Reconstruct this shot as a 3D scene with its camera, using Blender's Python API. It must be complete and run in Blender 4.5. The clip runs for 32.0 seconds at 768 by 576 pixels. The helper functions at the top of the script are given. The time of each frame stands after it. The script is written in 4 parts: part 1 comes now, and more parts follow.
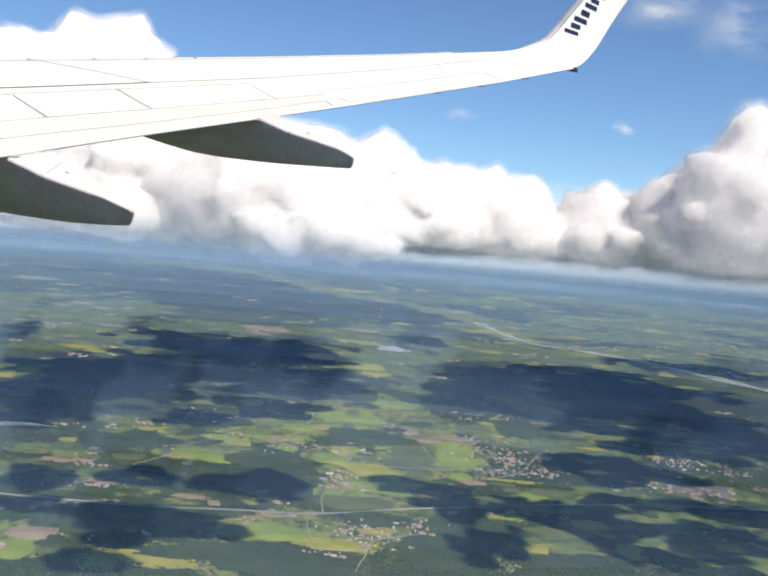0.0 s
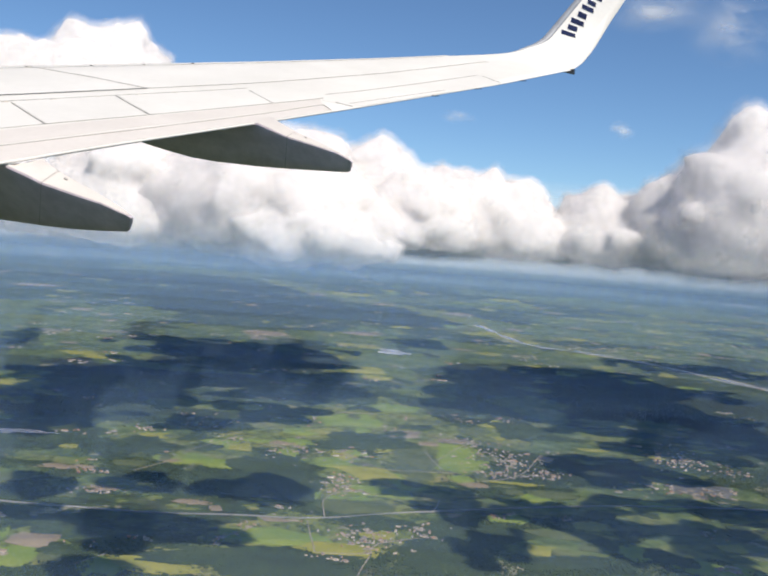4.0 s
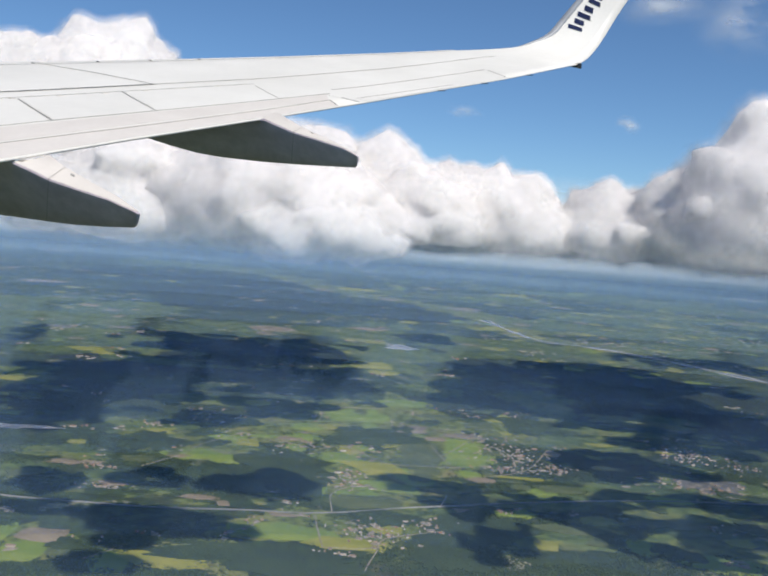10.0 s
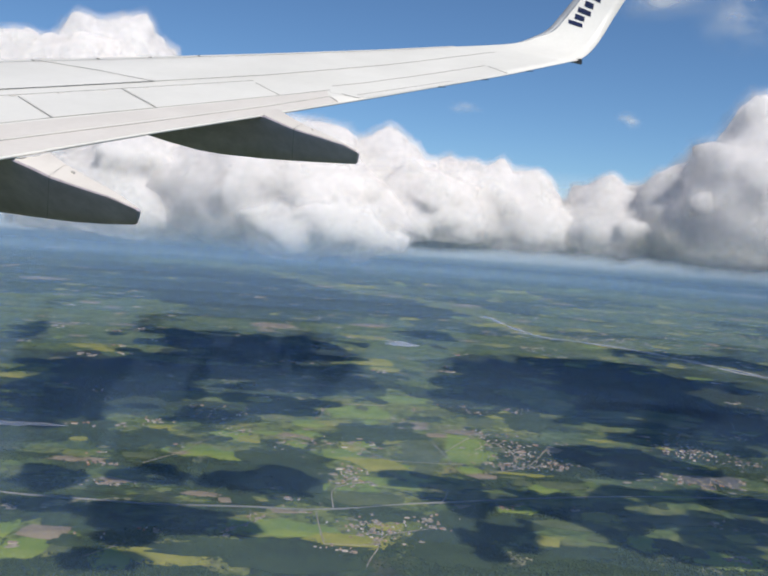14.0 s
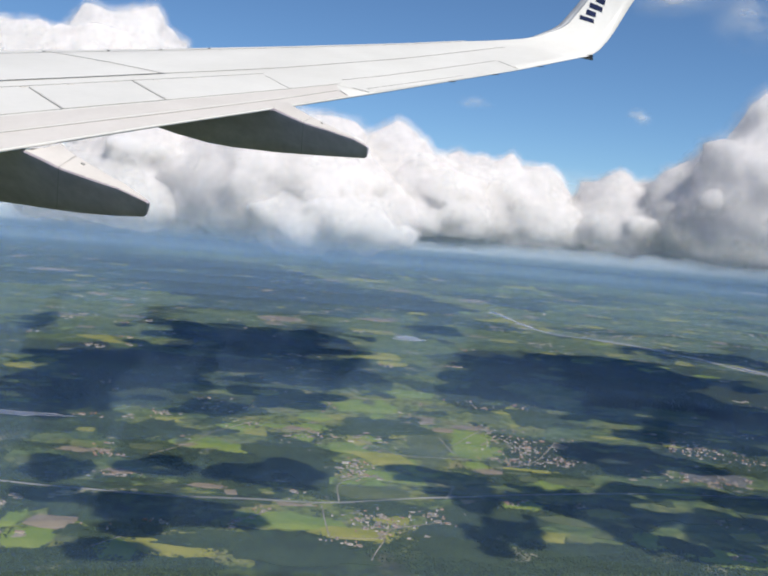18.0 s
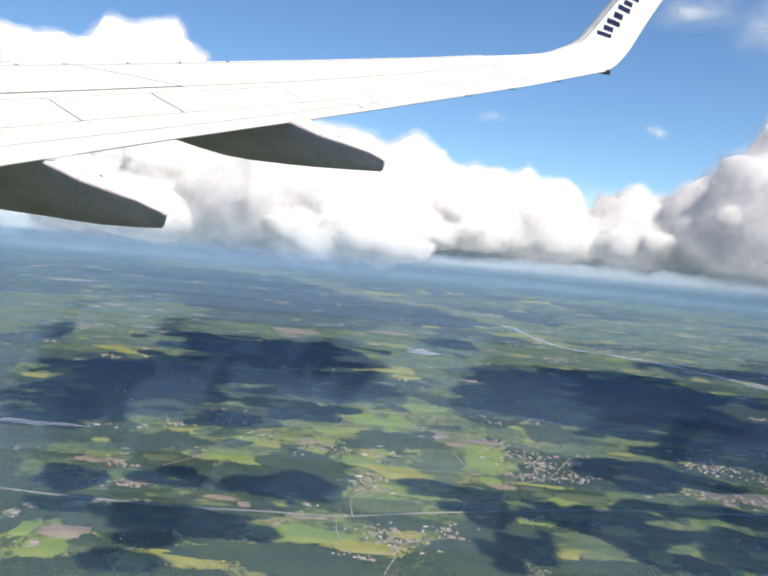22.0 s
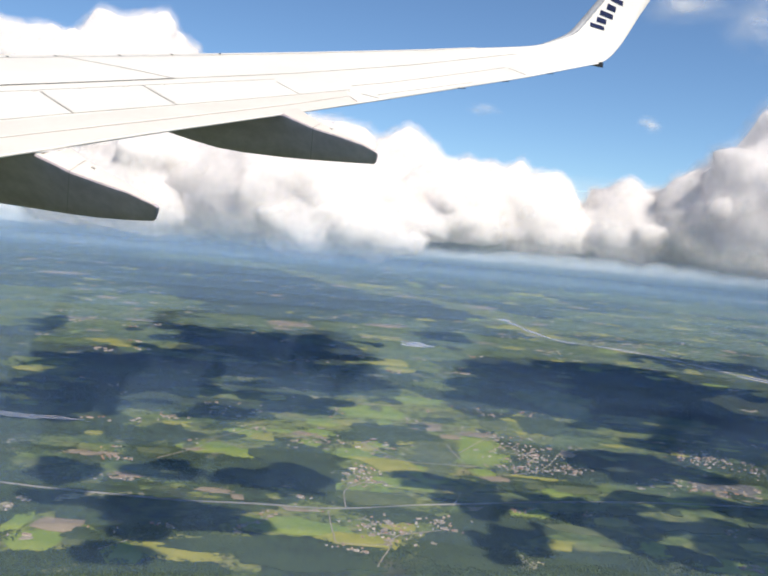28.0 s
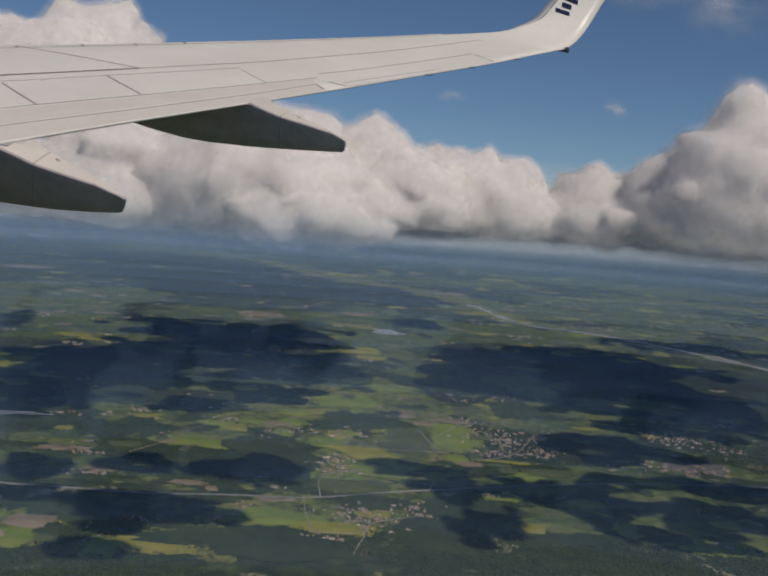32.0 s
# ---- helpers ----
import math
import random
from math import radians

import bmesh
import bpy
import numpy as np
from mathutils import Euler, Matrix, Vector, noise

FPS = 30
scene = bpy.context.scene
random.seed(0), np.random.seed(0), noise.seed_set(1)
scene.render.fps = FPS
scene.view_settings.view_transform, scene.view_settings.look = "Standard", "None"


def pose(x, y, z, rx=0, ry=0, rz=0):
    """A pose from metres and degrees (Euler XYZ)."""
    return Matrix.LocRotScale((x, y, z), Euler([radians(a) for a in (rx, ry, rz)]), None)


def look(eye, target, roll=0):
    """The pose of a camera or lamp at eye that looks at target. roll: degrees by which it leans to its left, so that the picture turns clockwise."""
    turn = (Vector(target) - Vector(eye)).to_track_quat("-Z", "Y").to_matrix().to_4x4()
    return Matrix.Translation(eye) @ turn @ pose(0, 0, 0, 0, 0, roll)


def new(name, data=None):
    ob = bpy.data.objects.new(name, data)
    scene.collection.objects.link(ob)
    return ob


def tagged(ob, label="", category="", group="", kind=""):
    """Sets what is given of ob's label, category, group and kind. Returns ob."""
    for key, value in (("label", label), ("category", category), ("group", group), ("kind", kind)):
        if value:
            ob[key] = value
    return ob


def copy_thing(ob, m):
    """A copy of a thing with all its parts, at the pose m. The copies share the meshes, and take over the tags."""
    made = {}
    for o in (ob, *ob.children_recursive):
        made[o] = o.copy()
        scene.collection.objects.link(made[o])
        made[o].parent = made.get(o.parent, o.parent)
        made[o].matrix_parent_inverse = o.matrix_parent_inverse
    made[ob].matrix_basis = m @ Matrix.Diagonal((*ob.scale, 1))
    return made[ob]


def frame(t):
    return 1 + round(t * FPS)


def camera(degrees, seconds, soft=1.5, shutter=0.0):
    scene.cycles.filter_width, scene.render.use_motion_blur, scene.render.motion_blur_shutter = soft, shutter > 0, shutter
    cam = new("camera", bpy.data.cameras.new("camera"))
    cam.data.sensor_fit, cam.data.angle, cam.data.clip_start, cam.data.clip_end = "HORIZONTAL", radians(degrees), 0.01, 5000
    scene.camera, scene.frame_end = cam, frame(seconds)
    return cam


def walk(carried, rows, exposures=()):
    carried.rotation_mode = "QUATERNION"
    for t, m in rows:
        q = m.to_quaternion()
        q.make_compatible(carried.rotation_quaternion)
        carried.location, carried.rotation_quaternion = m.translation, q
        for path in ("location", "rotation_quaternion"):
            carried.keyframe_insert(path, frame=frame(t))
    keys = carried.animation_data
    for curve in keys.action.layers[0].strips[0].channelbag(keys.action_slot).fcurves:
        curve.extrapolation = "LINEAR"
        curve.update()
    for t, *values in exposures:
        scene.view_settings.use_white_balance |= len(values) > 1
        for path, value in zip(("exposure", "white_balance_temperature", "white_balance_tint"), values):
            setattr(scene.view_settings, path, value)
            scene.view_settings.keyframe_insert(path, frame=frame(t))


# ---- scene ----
# The camera is held at a cabin window and only turns; the aircraft, the land and the clouds stand still round it.
EYE = 100.0
cam = camera(45.4, 32.0, soft=2.0)
ROWS = [
    (0.0, -0.05, -4.55, -5.01),
    (0.5, 0.19, -4.08, -4.9),
    (1.0, 0.05, -4.2, -4.77),
    (1.5, -0.04, -4.24, -4.59),
    (2.0, -0.16, -4.36, -4.32),
    (2.5, -0.16, -4.32, -4.55),
    (3.0, -0.2, -4.32, -4.34),
    (3.5, -0.13, -4.34, -4.5),
    (5.5, 0.0, -4.27, -4.18),
    (6.0, 0.14, -4.26, -4.27),
    (6.5, 0.04, -4.44, -4.41),
    (7.0, 0.06, -4.65, -4.33),
    (7.5, 0.3, -4.41, -4.46),
    (8.0, 0.22, -4.38, -4.39),
    (8.5, 0.17, -4.49, -4.27),
    (9.0, 0.42, -4.28, -4.69),
    (9.5, 0.09, -4.66, -4.35),
    (10.0, 0.29, -4.66, -4.29),
    (10.5, 0.45, -4.59, -4.37),
    (11.0, 0.67, -4.43, -4.19),
    (11.5, 0.47, -4.77, -4.03),
    (12.0, 0.44, -4.84, -4.29),
    (12.5, 0.41, -4.49, -4.27),
    (13.0, 0.33, -4.52, -4.27),
    (13.5, 0.4, -4.52, -4.1),
    (14.0, 0.33, -4.88, -4.14),
    (14.5, 0.39, -4.93, -4.15),
    (16.5, 0.44, -5.37, -4.57),
    (17.0, 1.56, -4.14, -5.1),
    (17.5, 0.78, -4.91, -4.44),
    (18.0, 0.87, -5.27, -4.7),
    (18.5, 0.99, -4.94, -4.79),
    (19.0, 0.8, -4.87, -4.57),
    (19.5, 0.84, -4.73, -4.51),
    (20.0, 0.95, -4.41, -4.66),
    (20.5, 1.76, -4.27, -4.51),
    (21.0, 2.38, -3.22, -5.24),
    (21.5, 2.09, -3.75, -5.1),
    (22.0, 1.86, -4.53, -5.12),
    (22.5, 1.45, -4.98, -4.53),
    (23.0, 1.68, -4.51, -4.58),
    (23.5, 1.86, -4.48, -4.79),
    (24.0, 1.82, -4.47, -4.78),
    (24.5, 1.67, -4.81, -4.75),
    (25.0, 1.45, -4.94, -4.7),
    (25.5, 1.58, -4.8, -5.14),
    (27.5, 1.71, -4.61, -5.12),
    (28.0, 1.43, -4.95, -5.09),
    (28.5, 1.5, -4.98, -4.81),
    (29.0, 1.02, -5.12, -4.83),
    (29.5, 1.02, -4.99, -4.79),
    (30.0, 0.97, -4.89, -5.2),
    (30.5, 0.8, -4.81, -5.31),
    (31.0, 0.4, -4.82, -5.27),
    (31.5, -0.4, -5.75, -4.77),
    (32.0, -0.49, -5.54, -4.23),
]
EXPOSURES = [(0.0, 0.48, 7000, 12), (3.0, 0.36, 6950, 12), (6.0, 0.15, 6750, 11), (10.0, 0.10, 6600, 10), (14.0, 0.04, 6600, 10), (19.0, 0.18, 6600, 10), (21.0, 0.50, 6850, 10), (25.0, 0.60, 6950, 11), (28.0, 0.45, 7100, 12), (29.0, 0.15, 7150, 13), (30.0, -0.22, 7200, 13), (31.0, -0.55, 7250, 14), (32.0, -0.75, 7250, 14)]
# The aircraft banks a little: it and the camera in it turn together.
CABIN = pose(0, 0, EYE, 1.4, 0, 0)
walk(cam, [(t, CABIN @ pose(0, 0, 0, 90 + pitch, lean, yaw)) for t, yaw, pitch, lean in ROWS], EXPOSURES)

# ---- light ----
SUN_AZIMUTH, SUN_HEIGHT = radians(150), radians(48)
world = bpy.data.worlds.new("sky")
scene.world = world
world.use_nodes = True
wt = world.node_tree
sky = wt.nodes.new("ShaderNodeTexSky")
sky.sky_type, sky.sun_disc = "NISHITA", False
sky.sun_elevation, sky.sun_rotation = SUN_HEIGHT, SUN_AZIMUTH % (2 * math.pi)
sky.altitude, sky.air_density, sky.dust_density, sky.ozone_density = 2000, 1.0, 0.0, 1.5
wt.nodes["Background"].inputs["Strength"].default_value = 0.078
air = wt.nodes.new("ShaderNodeMix")
air.data_type, air.blend_type = "RGBA", "MULTIPLY"
air.inputs[0].default_value, air.inputs[7].default_value = 1.0, (0.71, 0.96, 1.19, 1)
wt.links.new(sky.outputs["Color"], air.inputs[6])
wt.links.new(air.outputs[2], wt.nodes["Background"].inputs["Color"])

TO_SUN = Vector((math.sin(SUN_AZIMUTH) * math.cos(SUN_HEIGHT), math.cos(SUN_AZIMUTH) * math.cos(SUN_HEIGHT), math.sin(SUN_HEIGHT)))
sun = new("sun", bpy.data.lights.new("sun", "SUN"))
sun.data.energy, sun.data.angle, sun.data.color = 4.3, radians(0.53), (1.0, 0.955, 0.89)
sun.matrix_world = look(TO_SUN * 300, (0, 0, 0))


# ---- materials ----
def shader(name, rough=0.6, metal=0.0):
    m = bpy.data.materials.new(name)
    m.use_nodes = True
    b = m.node_tree.nodes["Principled BSDF"]
    b.inputs["Roughness"].default_value, b.inputs["Metallic"].default_value = rough, metal
    return m, m.node_tree, b


def node(t, kind, **values):
    n = t.nodes.new(kind)
    for k, v in values.items():
        n.inputs[k].default_value = v
    return n


def ramp(t, source, stops):
    r = t.nodes.new("ShaderNodeValToRGB")
    while len(r.color_ramp.elements) < len(stops):
        r.color_ramp.elements.new(0.5)
    for e, (at, col) in zip(r.color_ramp.elements, stops):
        e.position, e.color = at, (*col, 1)
    t.links.new(source, r.inputs["Fac"])
    return r.outputs["Color"]


def noise_of(t, scale, detail=4.0, rough=0.55, coords="Object", warp=0.0):
    c = t.nodes.new("ShaderNodeTexCoord")
    n = node(t, "ShaderNodeTexNoise", Scale=scale, Detail=detail, Roughness=rough, Distortion=warp)
    t.links.new(c.outputs[coords], n.inputs["Vector"])
    return n.outputs["Fac"]


def blend(t, kind, fac, a, b):
    n = t.nodes.new("ShaderNodeMix")
    n.data_type, n.blend_type = "RGBA", kind
    for sock, v in ((n.inputs[0], fac), (n.inputs[6], a), (n.inputs[7], b)):
        if hasattr(v, "is_output"):
            t.links.new(v, sock)
        else:
            sock.default_value = v if isinstance(v, float) else (*v, 1)
    return n.outputs[2]


def bump(t, b, height, strength, distance):
    n = node(t, "ShaderNodeBump", Strength=strength, Distance=distance)
    t.links.new(height, n.inputs["Height"])
    t.links.new(n.outputs["Normal"], b.inputs["Normal"])


def two_tone(name, dark, light, scale, fine, rough=0.7, metal=0.0, relief=0.0, depth=0.01, spread=(0.35, 0.65), grit=0.86):
    """A surface with slow stains and a fine grain."""
    m, t, b = shader(name, rough, metal)
    slow = ramp(t, noise_of(t, scale, 5), [(spread[0], dark), (spread[1], light)])
    grain = ramp(t, noise_of(t, fine, 3), [(0.3, (grit, grit, grit)), (0.7, (1, 1, 1))])
    t.links.new(blend(t, "MULTIPLY", 1.0, slow, grain), b.inputs["Base Color"])
    if relief:
        bump(t, b, noise_of(t, fine, 3), relief, depth)
    return m


def varied(name, stops, scale, by="island", rough=0.8, tint=0.6):
    """Colour picked at random for each piece, with a grain over it."""
    m, t, b = shader(name, rough)
    if by == "island":
        r = t.nodes.new("ShaderNodeNewGeometry").outputs["Random Per Island"]
    else:
        r = t.nodes.new("ShaderNodeObjectInfo").outputs["Random"]
    base = ramp(t, r, stops)
    grain = ramp(t, noise_of(t, scale, 4), [(0.3, (tint, tint, tint)), (0.7, (1, 1, 1))])
    t.links.new(blend(t, "MULTIPLY", 1.0, base, grain), b.inputs["Base Color"])
    return m


WHITE = two_tone("aircraft_white_paint", (0.70, 0.685, 0.635), (0.765, 0.75, 0.70), 0.9, 14, 0.4, relief=0.015, depth=0.002, grit=0.965)
CREAM = two_tone("flap_grey_paint", (0.645, 0.605, 0.555), (0.71, 0.67, 0.62), 1.2, 18, 0.42, grit=0.95)
FAIRING = two_tone("fairing_grey_paint", (0.60, 0.52, 0.57), (0.85, 0.745, 0.81), 2.2, 9, 0.45, spread=(0.3, 0.7), grit=0.8)
SEAM = two_tone("panel_seal", (0.27, 0.255, 0.235), (0.42, 0.40, 0.375), 3, 30, 0.7)
NAVY = two_tone("navy_paint", (0.010, 0.018, 0.06), (0.016, 0.026, 0.08), 3, 30, 0.75)
NAVY.node_tree.nodes["Principled BSDF"].inputs["Specular IOR Level"].default_value = 0.15
EDGE = two_tone("grey_leading_edge", (0.26, 0.28, 0.31), (0.34, 0.36, 0.39), 4, 30, 0.45)
DARK = two_tone("dark_lens", (0.02, 0.02, 0.02), (0.05, 0.05, 0.05), 5, 40, 0.2)
FIELDS = [
    two_tone("green_crop", (0.125, 0.195, 0.024), (0.225, 0.275, 0.048), 0.05, 0.6, 0.9),
    two_tone("yellow_crop", (0.19, 0.205, 0.030), (0.31, 0.29, 0.055), 0.06, 0.5, 0.9),
    two_tone("bare_soil", (0.17, 0.13, 0.085), (0.30, 0.24, 0.16), 0.05, 0.5, 0.95),
    two_tone("rough_pasture", (0.060, 0.085, 0.030), (0.105, 0.125, 0.045), 0.05, 0.5, 0.9),
]
TREES = varied("conifer_foliage", [(0.0, (0.024, 0.048, 0.015)), (0.6, (0.038, 0.068, 0.020)), (1.0, (0.062, 0.094, 0.026))], 0.8)
MEADOW, _t, _b = shader("meadow_grass", 0.95)
_c = ramp(_t, noise_of(_t, 0.05, 5, 0.6), [(0.32, (0.075, 0.105, 0.024)), (0.46, (0.135, 0.168, 0.034)), (0.58, (0.180, 0.186, 0.052)), (0.72, (0.24, 0.195, 0.095))])
_s = ramp(_t, noise_of(_t, 0.22, 5, 0.7), [(0.42, (0.35, 0.42, 0.42)), (0.52, (1.0, 1.0, 1.0))])
_t.links.new(blend(_t, "MULTIPLY", 1.0, _c, _s), _b.inputs["Base Color"])
HEATH, _t, _b = shader("olive_heath", 0.95)
_c = ramp(_t, noise_of(_t, 0.03, 5, 0.6), [(0.34, (0.056, 0.090, 0.026)), (0.50, (0.098, 0.138, 0.036)), (0.62, (0.150, 0.168, 0.050)), (0.74, (0.21, 0.185, 0.095))])
_s = ramp(_t, noise_of(_t, 0.15, 5, 0.7), [(0.40, (0.40, 0.48, 0.46)), (0.54, (1.0, 1.0, 1.0))])
_t.links.new(blend(_t, "MULTIPLY", 1.0, _c, _s), _b.inputs["Base Color"])
# Spruce green taken darker, so part of the cloud shade is in the colour.
SHADED_SPRUCE = two_tone("shaded_spruce_canopy", (0.010, 0.022, 0.010), (0.026, 0.046, 0.016), 0.03, 0.7, 0.95, relief=0.6, depth=0.8, grit=0.6)
WOOD_FLOOR = two_tone("copse_foliage", (0.020, 0.042, 0.014), (0.046, 0.074, 0.021), 0.05, 0.9, 0.95, relief=0.6, depth=0.8, grit=0.6)
YARD = two_tone("worn_paving", (0.075, 0.08, 0.075), (0.15, 0.145, 0.135), 0.15, 0.8, 0.9)
ROAD = two_tone("pale_asphalt", (0.15, 0.15, 0.145), (0.30, 0.29, 0.27), 0.05, 0.6, 0.9)
GRAVEL = two_tone("gravel", (0.22, 0.185, 0.135), (0.36, 0.31, 0.235), 0.1, 1.0, 0.95)
WATER, _t, _b = shader("lake_water", 0.12)
_t.links.new(ramp(_t, noise_of(_t, 0.03, 4), [(0.3, (0.06, 0.09, 0.12)), (0.7, (0.11, 0.14, 0.17))]), _b.inputs["Base Color"])
bump(_t, _b, noise_of(_t, 2.0, 3), 0.15, 0.05)
WALLS = varied("house_walls", [(0.0, (0.38, 0.14, 0.08)), (0.3, (0.68, 0.54, 0.38)), (0.7, (0.82, 0.74, 0.63)), (1.0, (0.60, 0.45, 0.28))], 1.0, "object")
ROOFS = varied("house_roofs", [(0.0, (0.36, 0.17, 0.10)), (0.35, (0.42, 0.28, 0.19)), (0.65, (0.26, 0.22, 0.19)), (1.0, (0.52, 0.44, 0.36))], 1.0, "object")

WALLS_FAR = varied("far_house_walls", [(0.0, (0.38, 0.14, 0.08)), (0.3, (0.68, 0.54, 0.38)), (0.7, (0.82, 0.74, 0.63)), (1.0, (0.60, 0.45, 0.28))], 1.0)
ROOFS_FAR = varied("far_house_roofs", [(0.0, (0.36, 0.17, 0.10)), (0.35, (0.42, 0.28, 0.19)), (0.65, (0.26, 0.22, 0.19)), (1.0, (0.52, 0.44, 0.36))], 1.0)


def ground_material():
    m, t, b = shader("forest_and_heath", 0.95)
    wood = ramp(t, noise_of(t, 0.01, 6, 0.6, warp=0.8), [(0.36, (0.025, 0.050, 0.016)), (0.52, (0.041, 0.071, 0.021)), (0.66, (0.066, 0.095, 0.028))])
    open_ = ramp(t, noise_of(t, 0.035, 4, 0.6), [(0.34, (0.060, 0.095, 0.026)), (0.50, (0.10, 0.135, 0.035)), (0.58, (0.085, 0.085, 0.040)), (0.70, (0.19, 0.16, 0.095))])
    where = ramp(t, noise_of(t, 0.017, 6, 0.62, warp=0.6), [(0.56, (0, 0, 0)), (0.62, (1, 1, 1))])
    small = ramp(t, noise_of(t, 0.05, 5, 0.6), [(0.60, (0, 0, 0)), (0.62, (1, 1, 1))])
    pale = ramp(t, noise_of(t, 0.02, 2), [(0.4, (0.16, 0.18, 0.06)), (0.6, (0.33, 0.29, 0.19))])
    spots = ramp(t, noise_of(t, 0.16, 5, 0.7), [(0.44, (0.42, 0.48, 0.48)), (0.56, (1.0, 1.0, 1.0)), (0.75, (1.25, 1.2, 1.0))])
    fine = ramp(t, noise_of(t, 0.7, 4, 0.7), [(0.30, (0.6, 0.65, 0.65)), (0.65, (1.1, 1.1, 1.05))])
    col = blend(t, "MULTIPLY", 1.0, blend(t, "MULTIPLY", 1.0, blend(t, "MIX", small, blend(t, "MIX", where, wood, open_), pale), spots), fine)
    t.links.new(col, b.inputs["Base Color"])
    bump(t, b, noise_of(t, 0.5, 4, 0.7), 0.8, 1.2)
    return m


def cloud_material(name):
    """White droplets: light wanders far inside and comes out soft."""
    m, t, b = shader(name, 1.0)
    b.inputs["Base Color"].default_value = (0.90, 0.885, 0.87, 1)
    b.inputs["Specular IOR Level"].default_value = 0.0
    b.inputs["Subsurface Weight"].default_value = 1.0
    b.inputs["Subsurface Radius"].default_value = (1.0, 1.0, 1.0)
    b.inputs["Subsurface Scale"].default_value = 220.0
    bump(t, b, noise_of(t, 0.05, 6, 0.6), 0.3, 4.0)
    return m


def shell_material(name, low, cover):
    """Torn outer layers of a cloud: droplets where the noise is high, clear air elsewhere."""
    m = bpy.data.materials.new(name)
    m.use_nodes = True
    t = m.node_tree
    t.nodes.clear()
    out = t.nodes.new("ShaderNodeOutputMaterial")
    d = node(t, "ShaderNodeBsdfDiffuse", Color=(0.93, 0.91, 0.885, 1))
    tr = node(t, "ShaderNodeBsdfTranslucent", Color=(0.95, 0.95, 0.95, 1))
    both = node(t, "ShaderNodeMixShader", Fac=0.6)
    hole = t.nodes.new("ShaderNodeBsdfTransparent")
    veil = t.nodes.new("ShaderNodeMixShader")
    f = t.nodes.new("ShaderNodeMapRange")
    f.inputs["From Min"].default_value, f.inputs["From Max"].default_value = low, low + 0.34
    f.inputs["To Max"].default_value = cover
    t.links.new(noise_of(t, 0.009, 5, 0.55), f.inputs["Value"])
    t.links.new(f.outputs[0], veil.inputs[0])
    t.links.new(d.outputs[0], both.inputs[1])
    t.links.new(tr.outputs[0], both.inputs[2])
    t.links.new(hole.outputs[0], veil.inputs[1])
    t.links.new(both.outputs[0], veil.inputs[2])
    t.links.new(veil.outputs[0], out.inputs["Surface"])
    return m


def wisp_material(name, cover):
    m = bpy.data.materials.new(name)
    m.use_nodes = True
    t = m.node_tree
    t.nodes.clear()
    out = t.nodes.new("ShaderNodeOutputMaterial")
    d = node(t, "ShaderNodeBsdfDiffuse", Color=(0.92, 0.92, 0.92, 1))
    tr = node(t, "ShaderNodeBsdfTranslucent", Color=(0.92, 0.92, 0.92, 1))
    both = node(t, "ShaderNodeMixShader", Fac=0.5)
    hole = t.nodes.new("ShaderNodeBsdfTransparent")
    veil = t.nodes.new("ShaderNodeMixShader")
    c = t.nodes.new("ShaderNodeTexCoord")
    ball = t.nodes.new("ShaderNodeTexGradient")
    ball.gradient_type = "QUADRATIC_SPHERE"
    t.links.new(c.outputs["Object"], ball.inputs["Vector"])
    r = t.nodes.new("ShaderNodeObjectInfo")
    shift = node(t, "ShaderNodeVectorMath")
    shift.operation = "MULTIPLY_ADD"
    t.links.new(r.outputs["Random"], shift.inputs[0])
    shift.inputs[1].default_value = (40, 40, 40)
    t.links.new(c.outputs["Object"], shift.inputs[2])
    n = node(t, "ShaderNodeTexNoise", Scale=1.1, Detail=5.0, Roughness=0.52, Distortion=0.1)
    t.links.new(shift.outputs[0], n.inputs["Vector"])
    f = t.nodes.new("ShaderNodeMapRange")
    f.inputs["From Min"].default_value, f.inputs["From Max"].default_value = 0.40, 0.72
    t.links.new(n.outputs["Fac"], f.inputs["Value"])
    a = t.nodes.new("ShaderNodeMath")
    a.operation = "MULTIPLY"
    t.links.new(f.outputs[0], a.inputs[0])
    t.links.new(ball.outputs["Fac"], a.inputs[1])
    k = node(t, "ShaderNodeMath")
    k.operation = "MULTIPLY"
    k.inputs[1].default_value = cover * 2
    t.links.new(a.outputs[0], k.inputs[0])
    t.links.new(k.outputs[0], veil.inputs[0])
    t.links.new(d.outputs[0], both.inputs[1])
    t.links.new(tr.outputs[0], both.inputs[2])
    t.links.new(hole.outputs[0], veil.inputs[1])
    t.links.new(both.outputs[0], veil.inputs[2])
    t.links.new(veil.outputs[0], out.inputs["Surface"])
    return m


def drifting_material(name):
    """A wall of droplets: half of the light is thrown back, half goes on inside."""
    m = bpy.data.materials.new(name)
    m.use_nodes = True
    t = m.node_tree
    t.nodes.clear()
    out = t.nodes.new("ShaderNodeOutputMaterial")
    grain = ramp(t, noise_of(t, 0.006, 5, 0.6), [(0.3, (0.955, 0.932, 0.928)), (0.7, (0.982, 0.964, 0.960))])
    d = node(t, "ShaderNodeBsdfDiffuse")
    tr = node(t, "ShaderNodeBsdfTranslucent")
    both = node(t, "ShaderNodeMixShader", Fac=0.53)
    for shade in (d, tr):
        t.links.new(grain, shade.inputs["Color"])
    t.links.new(d.outputs[0], both.inputs[1])
    t.links.new(tr.outputs[0], both.inputs[2])
    t.links.new(both.outputs[0], out.inputs["Surface"])
    return m


